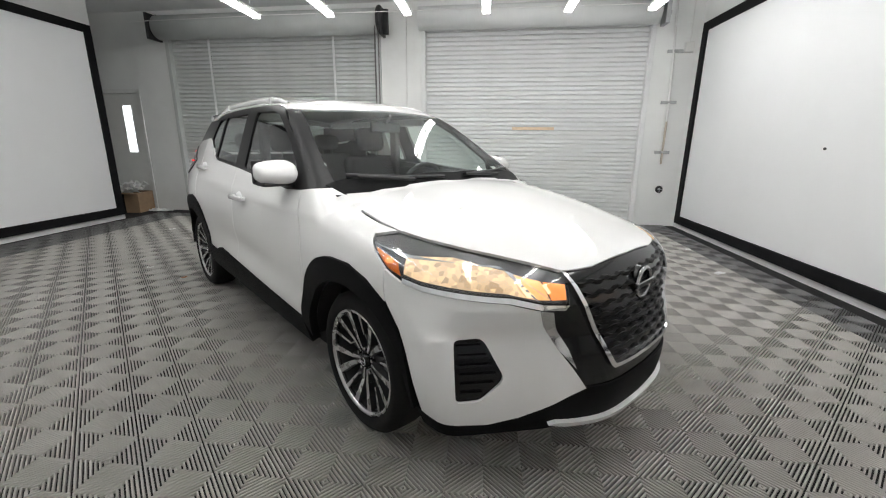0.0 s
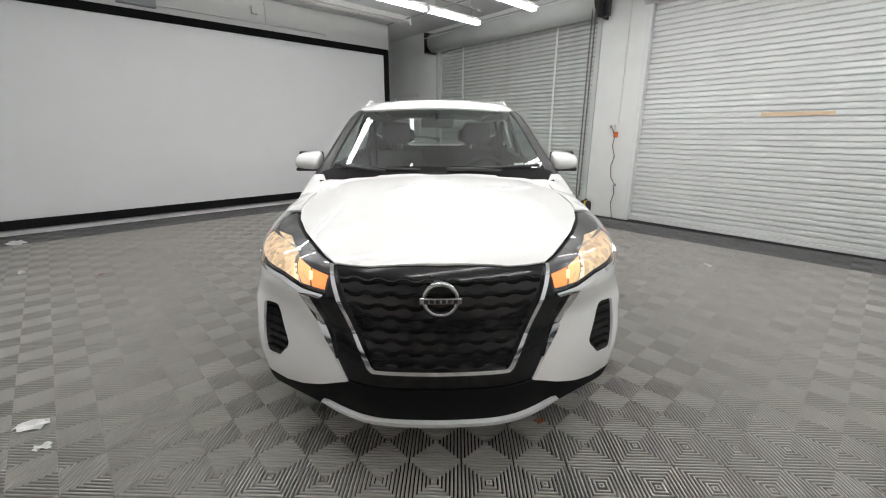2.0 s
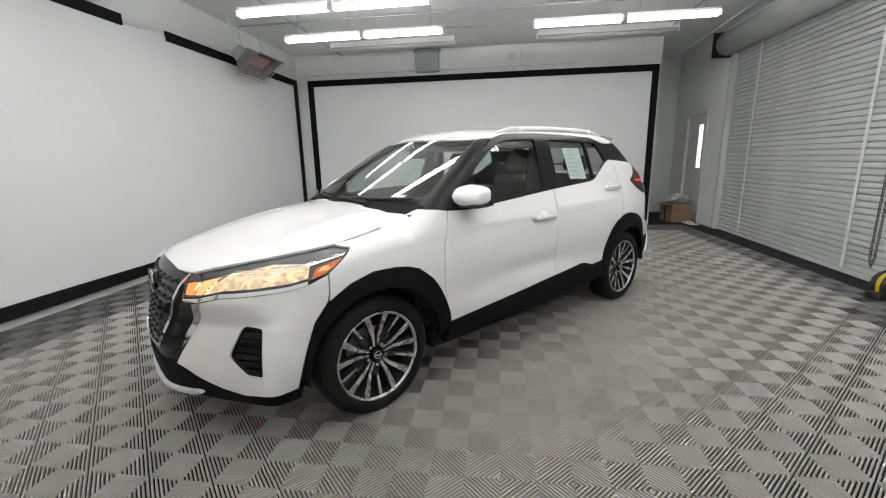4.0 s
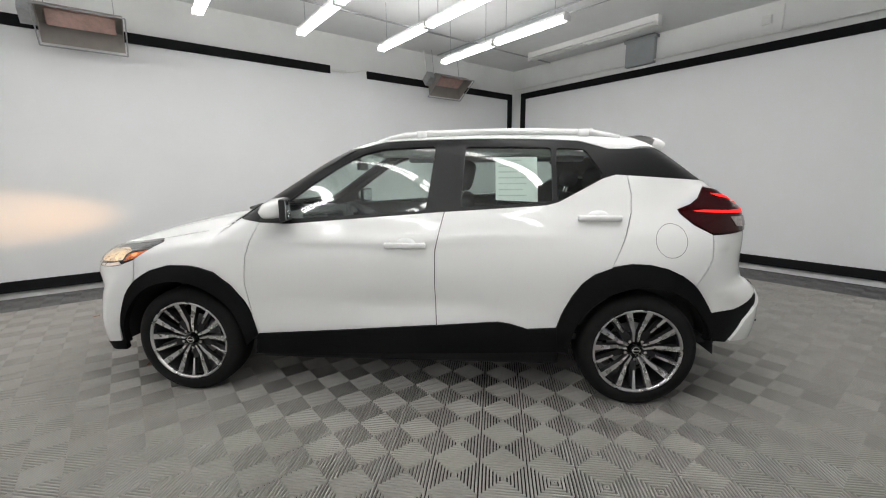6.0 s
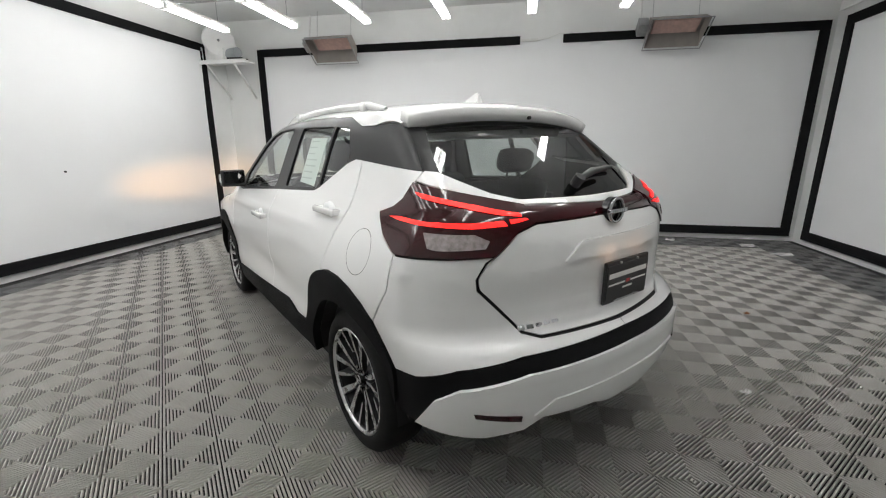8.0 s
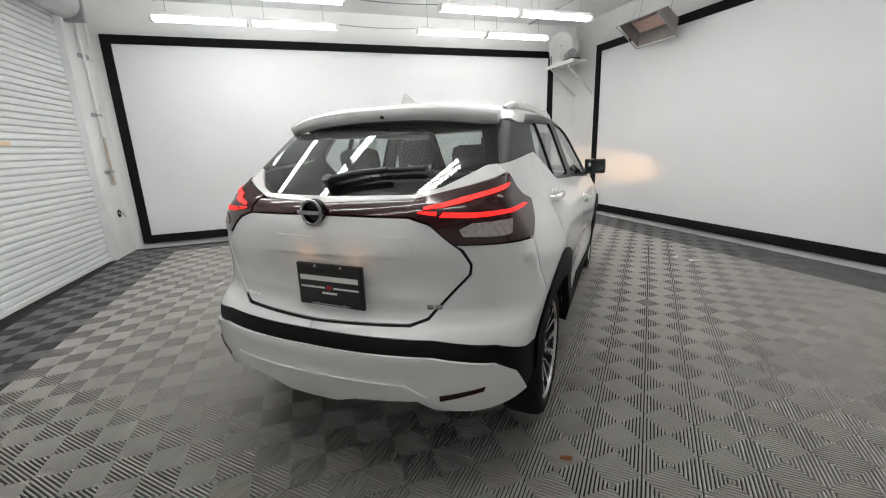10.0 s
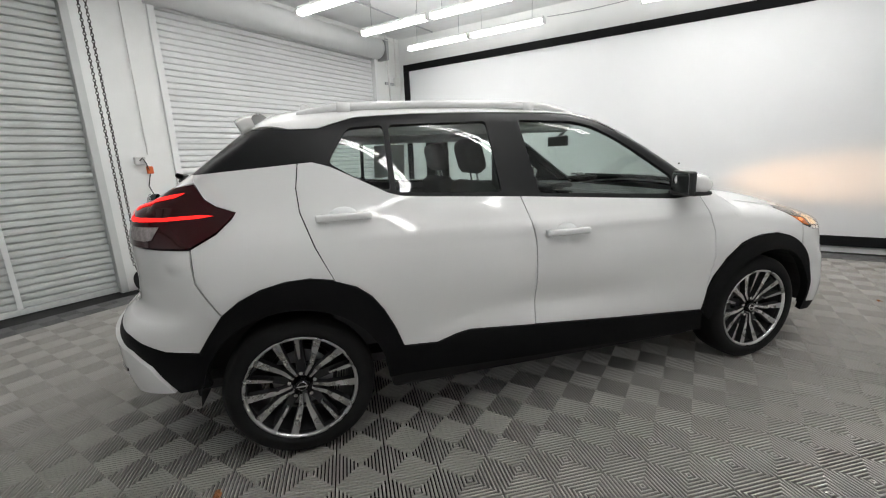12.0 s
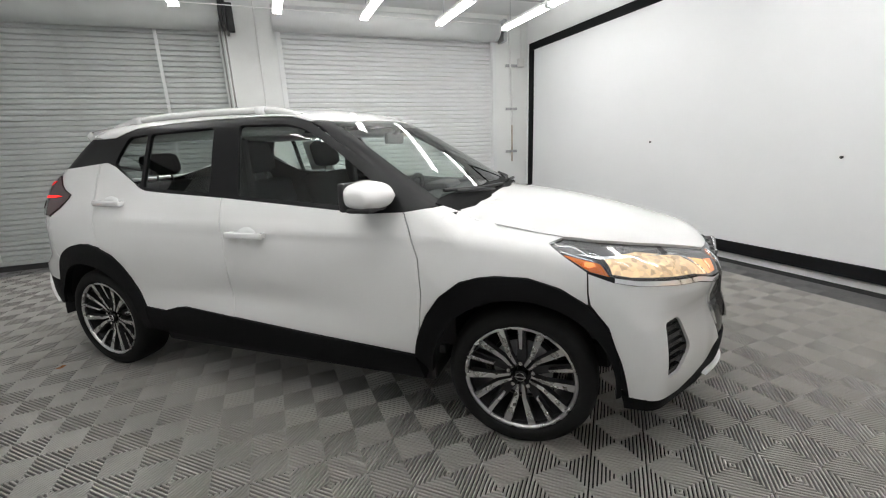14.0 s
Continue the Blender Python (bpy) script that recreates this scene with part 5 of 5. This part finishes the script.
def heater(x):
    h = empty("infrared_heater", ROOM @ pose(x, -3.42, 2.87, 36, 0, 0), "grey steel infrared heater hung below the ceiling", "heater", "wall heaters")
    bm = bmesh.new()
    A, B = bent(bm, [(-0.22, -0.10), (-0.12, 0.07), (0.12, 0.07), (0.22, -0.10)], -0.34, 0.34)
    bm.faces.new(A)
    bm.faces.new(list(reversed(B)))
    bmesh.ops.solidify(bm, geom=bm.faces[:], thickness=0.006)
    part("hood", bm, HOODPAINT, h)
    part("ceramic_plate", boxes((-0.28, 0.28, -0.10, 0.10, 0.02, 0.05), bevel=0.006), REDPLATE, h, "pinkish ceramic plate")
    bm = bmesh.new()
    c = [(-0.36, -0.24, -0.12), (0.36, -0.24, -0.12), (0.36, 0.24, -0.12), (-0.36, 0.24, -0.12)]
    for a, b in zip(c, c[1:] + c[:1]):
        rod(bm, a, b, 0.007, 8)
    part("guard", bm, GALV, h)
    part("control_box", boxes((0.345, 0.47, -0.09, 0.09, -0.03, 0.11), bevel=0.008), GALV, h)
    part("cover", boxes((-0.20, 0.20, -0.10, 0.10, 0.075, 0.10), bevel=0.006), BLACK_PLASTIC, h)
    for sx in (-0.28, 0.28):
        part("hanger", rod(bmesh.new(), (sx, 0, 0.08), (sx, 0.22, 0.50), 0.004, 6), GALV, h)
    part("gas_pipe", rod(bmesh.new(), (0.42, 0, 0.10), (0.42, 0.18, 0.50), 0.012, 8), FIXTURE, h)
    return h


heater(1.86)
heater(-3.0)


def blower():
    b = empty("exhaust_blower", ROOM @ pose(3.62, -3.36, 2.68), "white scroll blower on a bracket shelf in the corner", "blower")
    bm = bmesh.new()
    m = Matrix.Translation((0.16, 0.02, 0.31)) @ Matrix.Rotation(radians(35), 4, "Z") @ Matrix.Rotation(radians(90), 4, "X")
    lathe(bm, [(0.12, 0.16), (0.13, 0.17), (0.21, 0.15), (0.235, 0.13), (0.235, -0.13), (0.21, -0.15), (0.02, -0.15)], 32, m)
    part("scroll", bm, FIXTURE, b, smooth=False)
    part("inlet", lathe(bmesh.new(), [(0.12, 0.165), (0.11, 0.10), (0.02, 0.06)], 28, m), DUCT, b, smooth=True)
    part("outlet_box", boxes((0.02, 0.34, -0.13, 0.15, 0.03, 0.20), bevel=0.01), FIXTURE, b)
    part("motor", rod(bmesh.new(), (-0.20, 0.08, 0.13), (0.0, 0.02, 0.13), 0.08, 18), DUCT, b, "dark motor")
    part("shelf", boxes((-0.36, 0.40, -0.10, 0.22, -0.012, 0.012)), FIXTURE, b)
    part("shelf_rail", boxes((-0.42, 0.40, 0.20, 0.225, -0.045, 0.012)), FIXTURE, b)
    for a in ((0.30, 0.20), (-0.18, 0.20)):
        part("strut", rod(bmesh.new(), (a[0], a[1], -0.02), (a[0] + 0.08, -0.43, -0.50), 0.018, 8), FIXTURE, b)
    part("motor_mount", boxes((-0.30, -0.05, -0.02, 0.16, 0.012, 0.05)), BLACK_PLASTIC, b)
    return b


blower()
# unlit fixtures, duct and pipes on the west side
for y0, y1 in ((-2.72, -0.45), (0.94, 3.2)):
    u = empty("unlit_fixture", ROOM @ pose(-4.3, 0, 3.30), "unlit white fluorescent fixture fixed below the ceiling", "lamp", "unlit fixtures")
    part("housing", boxes((-0.06, 0.06, y0, y1, 0.03, 0.12), bevel=0.01), FIXTURE, u)
    for sx in (-0.04, 0.04):
        part("dead_tube", rod(bmesh.new(), (sx, y0 + 0.03, 0.005), (sx, y1 - 0.03, 0.005), 0.019, 10), WHITE_PLASTIC, u, smooth=True)
    for yy in (y0 + 0.01, (y0 + y1) / 2, y1 - 0.01):
        part("socket", boxes((-0.06, 0.06, yy - 0.012, yy + 0.012, -0.02, 0.04)), FIXTURE, u)
dk = empty("wall_duct", ROOM, "short grey metal duct above the screen", "duct")
part("duct_body", boxes((XW, XW + 0.09, -1.30, -0.84, 2.99, ZC - 0.002), bevel=0.008), DUCT, dk)
part("duct_flange", boxes((XW, XW + 0.10, -1.33, -0.81, 3.36, 3.40)), DUCT, dk)


def pipe(name, pts, r, mat, label, m=ROOM, clamps=()):
    p = empty(name, m, label, "pipe")
    curve_tube("tube", pts, r, mat, p)
    for c in clamps:
        part("clamp", boxes((c[0] - 0.03, c[0] + 0.03, c[1] - 0.03, c[1] + 0.03, c[2] - 0.012, c[2] + 0.012), bevel=0.004), GALV, p)
    return p


pipe("conduit", [(XW + 0.06, -3.7, 3.03), (XW + 0.06, 1.75, 3.03), (XW + 0.06, 1.80, 3.01)], 0.013, FIXTURE, "thin white conduit above the screen")
pipe("conduit", [(-4.9, -2.75, 3.36), (0.2, -2.72, 3.36), (3.9, -2.70, 3.36)], 0.013, GALV, "steel conduit under the ceiling", clamps=((-3.0, -2.74, 3.37), (1.0, -2.72, 3.37)))
pipe("conduit", [(-2.9, -3.6, 3.36), (-2.9, 3.7, 3.36)], 0.012, GALV, "steel conduit under the ceiling", clamps=((-2.9, 0.0, 3.37),))
pipe("conduit", [(-4.9, 3.1, 3.37), (3.9, 3.0, 3.37)], 0.012, GALV, "steel conduit under the ceiling", clamps=((0.0, 3.05, 3.38),))
pipe("conduit", [(-4.6, 3.42, 3.04), (-2.2, 3.30, 3.06), (3.1, 3.16, 3.06)], 0.006, FIXTURE, "thin white cable run below the lamps")
jb = empty("junction_box", ROOM, "small white electrical box on the wall", "electrical box")
part("box", boxes((XW, XW + 0.05, 0.50, 0.60, 3.16, 3.27), bevel=0.006), FIXTURE, jb)
part("stub_pipe", rod(bmesh.new(), (XW + 0.03, 0.72, 3.06), (XW + 0.03, 0.72, 3.36), 0.010, 8), FIXTURE, jb)
ct = empty("tape_roll_holder", ROOM, "white bracket in the gap of the black border", "bracket")
part("bracket", boxes((-1.24, -0.98, YS + 0.01, YS + 0.04, 2.87, 2.91)), WHITE_PLASTIC, ct)
curve_tube("loose_wire", [(-1.24, YS + 0.03, 2.88), (-1.38, YS + 0.05, 2.90), (-1.52, YS + 0.05, 2.95), (-1.62, YS + 0.03, 2.97)], 0.005, WHITE_PLASTIC, ct)

# north wall: door, pipes, outlet, chain, shutter ironwork
dr = tagged(empty("door_1", NORTH), "white door with a narrow lit glass slit", "door", kind="structure")
part("door_leaf", boxes((-6.42, -5.90, YN + 0.05, YN + 0.09, 0.0, 2.10), (-5.70, -5.50, YN + 0.05, YN + 0.09, 0.0, 2.10), (-5.90, -5.70, YN + 0.05, YN + 0.09, 0.0, 1.06), (-5.90, -5.70, YN + 0.05, YN + 0.09, 1.89, 2.10)), WHITE_PLASTIC, dr)
part("door_glass", boxes((-5.90, -5.70, YN + 0.065, YN + 0.075, 1.06, 1.89)), DAYLIGHT, dr, "glass slit with daylight behind")
part("door_frame", boxes((-5.50, -5.44, YN - 0.012, YN + 0.12, 0.0, 2.16), (-6.46, -5.44, YN - 0.012, YN + 0.12, 2.10, 2.17), bevel=0.004), FIXTURE, dr)
part("glass_bead", boxes((-5.91, -5.89, YN + 0.04, YN + 0.06, 1.05, 1.90), (-5.71, -5.69, YN + 0.04, YN + 0.06, 1.05, 1.90)), FIXTURE, dr)

ol = empty("wall_outlet", NORTH, "white wall outlet with an orange plug and black cord", "outlet")
part("outlet_box", boxes((-0.64, -0.54, YN - 0.05, YN, 1.33, 1.41), bevel=0.008), WHITE_PLASTIC, ol)
part("plug", boxes((-0.545, -0.485, YN - 0.06, YN - 0.02, 1.23, 1.31), bevel=0.01), ORANGE, ol, "orange plug adapter")
curve_tube("cord", [(-0.60, YN - 0.055, 1.37), (-0.58, YN - 0.075, 1.40), (-0.55, YN - 0.07, 1.34), (-0.52, YN - 0.05, 1.24), (-0.55, YN - 0.03, 1.10), (-0.50, YN - 0.03, 0.95), (-0.54, YN - 0.03, 0.80), (-0.52, YN - 0.03, 0.62), (-0.43, YN - 0.03, 0.50), (-0.42, YN - 0.05, 0.53), (-0.46, YN - 0.04, 0.50), (-0.44, YN - 0.03, 0.38), (-0.48, YN - 0.03, 0.22), (-0.44, YN - 0.05, 0.08), (-0.40, YN - 0.09, 0.008), (-0.30, YN - 0.12, 0.006)], 0.0055, BLACK_PLASTIC, ol)

CHAINSTEEL = surface("dull_chain_steel", (0.10, 0.095, 0.09), 0.5, 0.5, vary=0.3, scale=20)
ch = empty("hoist_chain", NORTH, "loop of dull steel hoist chain beside the grey shutter", "chain")
for k, x in enumerate((-0.93, -0.875)):
    bm = bmesh.new()
    n = 96
    for i in range(n):
        z = 0.28 + 2.74 * i / n
        xx = x + (0.0275 if k == 0 else -0.0275) * max(0, 1 - (z - 0.28) / 0.12) ** 2
        lathe(bm, [(0.0115 + 0.0036 * math.cos(a), 0.0036 * math.sin(a)) for a in np.linspace(0, 2 * math.pi, 5)], 6, Matrix.Translation((xx, YN - 0.31, z)) @ Matrix.Rotation(radians(90 * (i % 2)), 4, "Z") @ Matrix.Rotation(radians(90), 4, "X") @ Matrix.Diagonal((1, 1.75, 1, 1)))
    part("strand", bm, CHAINSTEEL, ch)
ir = empty("shutter_drive", NORTH, "black steel chain wheel and brackets of the shutter drum", "shutter drive")
part("chain_wheel", lathe(bmesh.new(), [(0.02, -0.92), (0.19, -0.92), (0.20, -0.91), (0.20, -0.885), (0.19, -0.875), (0.02, -0.875)], 30, Matrix.Translation((0, YN - 0.12, 3.14)) @ Matrix.Rotation(radians(90), 4, "Y")), BLACK_PLASTIC, ir)
part("bracket", boxes((-0.87, -0.84, YN - 0.30, YN, 2.90, 3.30), (-0.84, -0.76, YN - 0.16, YN - 0.10, 2.92, 3.28), bevel=0.004), BLACK_PLASTIC, ir)
part("bracket", boxes((-4.86, -4.82, YN - 0.30, YN, 2.92, 3.32), bevel=0.004), BLACK_PLASTIC, ir)
part("end_ring", lathe(bmesh.new(), [(0.17, -4.83), (0.20, -4.83), (0.20, -4.80), (0.17, -4.80)], 28, Matrix.Translation((0, YN - 0.08, 3.13)) @ Matrix.Rotation(radians(90), 4, "Y")), BLACK_PLASTIC, ir)

pipe("wall_pipe", [(3.50, YN - 0.04, ZC), (3.56, YN - 0.04, 2.4), (3.58, YN - 0.04, 1.9), (3.58, YN - 0.04, 1.62)], 0.018, FIXTURE, "white standpipe with steel clamps on the corner wall", NORTH)
pipe("wall_pipe", [(3.58, YN - 0.04, 1.62), (3.58, YN - 0.04, 0.98)], 0.016, RUSTY, "rust-stained lower length of the standpipe", NORTH)
for z in (2.62, 1.90, 1.16):
    c = empty("pipe_clamp", NORTH, "steel strut clamp holding the standpipe", "clamp", "pipe clamps")
    part("strut", boxes((3.47, 3.69, YN - 0.03, YN, z - 0.022, z + 0.022), bevel=0.003), GALV, c)
    part("saddle", boxes((3.545, 3.615, YN - 0.065, YN - 0.03, z - 0.014, z + 0.014), bevel=0.006), GALV, c)
eb = empty("switch_box", NORTH, "small white switch box on the corner wall", "electrical box")
part("box", boxes((3.70, 3.82, YN - 0.06, YN, 2.60, 2.74), bevel=0.008), WHITE_PLASTIC, eb)
part("stub", rod(bmesh.new(), (3.76, YN - 0.03, 2.74), (3.76, YN - 0.03, ZC), 0.009, 8), FIXTURE, eb)
lb = empty("lamp_bracket", NORTH, "grey metal shutter bracket above the white shutter", "bracket")
part("plate", boxes((3.32, 3.38, YN - 0.22, YN, 2.96, 3.30), bevel=0.005), GALV, lb)
part("bolt", rod(bmesh.new(), (3.37, YN - 0.1, 3.12), (3.42, YN - 0.1, 3.12), 0.03, 12), GALV, lb)
tp = empty("floor_tap", NORTH, "metal hose tap set in a wall hole", "tap")
part("hole_rim", lathe(bmesh.new(), [(0.02, 0.0), (0.055, 0.0), (0.06, -0.01)], 20, Matrix.Translation((3.62, YN - 0.004, 0.58)) @ Matrix.Rotation(radians(90), 4, "X")), DARK, tp)
part("spout", rod(bmesh.new(), (3.62, YN, 0.57), (3.60, YN - 0.08, 0.54), 0.018, 10), CHROME, tp)
part("handle", boxes((3.58, 3.65, YN - 0.06, YN - 0.045, 0.575, 0.59), bevel=0.003), GALV, tp)
pipe("conduit", [(-0.50, YN - 0.02, ZC), (-0.50, YN - 0.02, 1.43)], 0.008, FIXTURE, "thin painted conduit on the pillar", NORTH)
# pale orange strip across the slats of the white shutter
sl = empty("pale_shutter_strip", NORTH, "pale orange strip on the white shutter", "label")
part("strip", boxes((1.24, 1.91, YN + 0.050, YN + 0.0525, 1.49, 1.535)), PEACH, sl)

af = empty("floor_dryer", NORTH @ pose(-0.80, YN - 0.22, 0, 0, 0, 20) @ Matrix.Diagonal((0.8, 0.8, 0.8, 1)), "yellow and black carpet dryer standing on the floor", "floor dryer")
bm = bmesh.new()
lathe(bm, [(0.03, -0.09), (0.135, -0.09), (0.15, -0.07), (0.15, 0.07), (0.135, 0.09), (0.03, 0.09)], 28, Matrix.Translation((0, 0, 0.155)) @ Matrix.Rotation(radians(90), 4, "Y"))
part("shell", bm, BLACK_PLASTIC, af, "black plastic shell")
part("belly", lathe(bmesh.new(), [(0.149, -0.022), (0.155, -0.015), (0.155, 0.015), (0.149, 0.022)], 28, Matrix.Translation((0, 0, 0.155)) @ Matrix.Rotation(radians(90), 4, "Y")), YELLOW, af, "yellow middle band")
part("spout", boxes((-0.075, 0.075, -0.20, -0.06, 0.0, 0.09), bevel=0.015), BLACK_PLASTIC, af)
part("handle", boxes((-0.02, 0.02, -0.08, 0.08, 0.31, 0.335), bevel=0.008), BLACK_PLASTIC, af)
for sx in (-0.08, 0.08):
    part("foot", boxes((sx - 0.015, sx + 0.015, -0.10, 0.12, 0.0, 0.02), bevel=0.004), BLACK_PLASTIC, af)
    part("grille_ring", lathe(bmesh.new(), [(0.05, 0.0), (0.06, 0.006), (0.10, 0.006), (0.11, 0.0)], 20, Matrix.Translation((sx * 1.14, 0, 0.155)) @ Matrix.Rotation(radians(90), 4, "Y")), DARK, af)


def crumple(bm, w, d, h, seed, n=7):
    rnd = random.Random(seed)
    V = [[bm.verts.new(((i / n - 0.5) * w + rnd.uniform(-1, 1) * w * 0.06, (j / n - 0.5) * d + rnd.uniform(-1, 1) * d * 0.06, max(0.002, rnd.random() ** 2 * h))) for j in range(n + 1)] for i in range(n + 1)]
    for i in range(n):
        for j in range(n):
            if not (rnd.random() < 0.12 and (i in (0, n - 1) or j in (0, n - 1))):
                bm.faces.new((V[i][j], V[i + 1][j], V[i + 1][j + 1], V[i][j + 1]))
    return bm


bx = empty("cardboard_box", NORTH @ pose(-5.62, YN - 0.34, 0, 0, 0, 8), "open brown cardboard box full of waste paper", "box")
part("box_side", boxes((-0.24, 0.24, -0.20, -0.19, 0, 0.36), (-0.24, 0.24, 0.19, 0.20, 0, 0.36), (-0.24, -0.23, -0.19, 0.19, 0, 0.36), (0.23, 0.24, -0.19, 0.19, 0, 0.36)), CARD, bx)
part("box_bottom", boxes((-0.23, 0.23, -0.19, 0.19, 0.0, 0.01)), CARD, bx)
part("flap", boxes((-0.24, 0.24, -0.34, -0.20, 0.35, 0.357)), CARD, bx)
part("tape", boxes((-0.06, -0.01, -0.203, -0.2005, 0.0, 0.36)), BLACKFRAME, bx)
for k in range(5):
    p = part("waste_paper", crumple(bmesh.new(), 0.36, 0.28, 0.09, k), SCRAP, None, m=NORTH @ pose(-5.62 + 0.05 * (k - 2), YN - 0.34, 0.33 + 0.035 * k, 6 * (k - 2), 5 * k - 8, 40 * k))
    tagged(p, "crumpled sheet of white waste paper", "paper", "waste paper")
p = part("waste_paper", crumple(bmesh.new(), 0.5, 0.16, 0.05, 11), SCRAP, None, m=NORTH @ pose(-5.2, YN - 0.22, 0.0))
tagged(p, "crumpled white paper lying by the wall", "paper", "waste paper")

# litter
for k, (x, y, w, d, a) in enumerate(((-4.41, -2.83, 0.26, 0.16, 20), (0.12, -2.64, 0.13, 0.07, 60), (-2.89, -2.75, 0.09, 0.05, 10), (-2.42, 0.67, 0.06, 0.035, 30), (-3.3, -3.5, 0.16, 0.12, 70), (-4.24, -3.30, 0.2, 0.16, 5), (0.34, -2.60, 0.06, 0.04, 80), (-2.96, -3.40, 0.14, 0.06, 120), (-2.05, -3.30, 0.09, 0.06, 15), (-3.59, 2.47, 0.08, 0.05, 45), (1.53, 2.34, 0.12, 0.03, 130), (3.55, 2.2, 0.10, 0.06, 60), (3.4, 1.2, 0.12, 0.06, 25))):
    p = part("paper_scrap", crumple(bmesh.new(), w, d, 0.018, 30 + k, 5), SCRAP, None, m=ROOM @ pose(x, y, 0.001, 0, 0, a))
    tagged(p, "small torn scrap of white paper on the floor", "paper scrap", "floor litter")
for k, (x, y, a) in enumerate(((2.05, -2.45, 10), (-1.86, 0.42, 50), (0.9, -3.0, 100), (-2.3, -2.2, 160), (1.7, -0.9, 70), (-3.0, -0.6, 20))):
    p = part("dry_leaf", crumple(bmesh.new(), 0.05, 0.03, 0.012, 60 + k, 4), LEAF, None, m=ROOM @ pose(x, y, 0.001, 0, 0, a))
    tagged(p, "small dry brown leaf on the floor", "leaf", "floor litter")

# small dark dots on one screen, made as short rods
for x, y, z in ((XE - 0.035, -0.84, 1.08), (XE - 0.035, 1.1, 1.25)):
    n = part("screen_dot", rod(bmesh.new(), (x, y, z), (x + 0.02, y, z), 0.012, 8), BLACK_PLASTIC, None, m=ROOM)
    tagged(n, "small dark dot on the white screen", "nail", "nail heads")

# ---- ribbed floor tiles ----
CELL = 0.1525
GX, GY = -0.98, -0.726


def rib_mesh():
    """One tile of two by two squares; the ribs of each run along its diagonal, crossing over from square to square."""
    bm = bmesh.new()
    n, c = 14, CELL
    for i in range(2):
        for j in range(2):
            odd = (i + j) % 2
            pitch = 2 * c / n
            for k in range(n):
                d0, d1 = k * pitch + pitch * 0.23, k * pitch + pitch * 0.77
                ends = []
                for d, z in ((d0 - pitch * 0.02, -0.0122), (d0, -0.0028), (d0 + pitch * 0.13, 0.0), (d1 - pitch * 0.13, 0.0), (d1, -0.0028), (d1 + pitch * 0.02, -0.0122)):
                    d = min(max(d, 0.0), 2 * c)
                    # line u + v = d clipped to the square
                    a = (min(d, c), max(0.0, d - c))
                    b = (max(0.0, d - c), min(d, c))
                    if odd:
                        a, b = (c - a[0], a[1]), (c - b[0], b[1])
                    ends.append((bm.verts.new((i * c + a[0], j * c + a[1], z)), bm.verts.new((i * c + b[0], j * c + b[1], z))))
                for (a, b), (p, q) in zip(ends, ends[1:]):
                    bm.faces.new((a, b, q, p))
    bmesh.ops.recalc_face_normals(bm, faces=bm.faces)
    for f in bm.faces:
        f.normal_update()
        if f.normal.z < 0:
            f.normal_flip()
    return bm


tile_me = mesh_of("floor_tile", rib_mesh(), TILE)
dark_me = mesh_of("dark_floor_tile", rib_mesh(), TILEDARK)
TX0, TX1, TY0, TY1 = -5.06, 4.10, -3.85, 4.15


def is_dark(s):
    x, y = s[0] + CELL, s[1] + CELL
    return x < -4.45 or x > 3.62 or y < -3.25 or y > 3.38 - 0.03 * x

i0, i1 = math.ceil((TX0 - GX) / (2 * CELL)), math.floor((TX1 - GX) / (2 * CELL))
j0, j1 = math.ceil((TY0 - GY) / (2 * CELL)), math.floor((TY1 - GY) / (2 * CELL))
spots = [(GX + i * 2 * CELL, GY + j * 2 * CELL) for i in range(i0, i1) for j in range(j0, j1)]
turn = ROOM.to_3x3()


def ring_distance(s):
    p = turn @ Vector((s[0] + CELL, s[1] + CELL, 0))
    return abs(math.hypot(p.x / 3.1, p.y / 2.5) - 1.0)


spots.sort(key=ring_distance)
src_v = np.array([v.co for v in tile_me.vertices])
src_f = np.array([list(p.vertices) for p in tile_me.polygons])
for s in spots[:300]:
    ob = new("floor_tile", dark_me if is_dark(s) else tile_me)
    ob.parent = floor
    ob.matrix_parent_inverse = Matrix()
    ob.location = (s[0], s[1], 0)
for name, mat, rest in (("floor_tile_field", TILE, [s for s in spots[300:] if not is_dark(s)]), ("dark_floor_tile_field", TILEDARK, [s for s in spots[300:] if is_dark(s)])):
    V = np.concatenate([src_v + [s[0], s[1], 0] for s in rest])
    Fc = np.concatenate([src_f + k * len(src_v) for k in range(len(rest))])
    me = bpy.data.meshes.new(name)
    me.from_pydata(V.tolist(), [], Fc.tolist())
    me.materials.append(mat)
    field = new(name, me)
    field.parent = floor
    tagged(field, "grey ribbed plastic floor tiles" if mat is TILE else "dark ribbed plastic border tiles", kind="stuff")
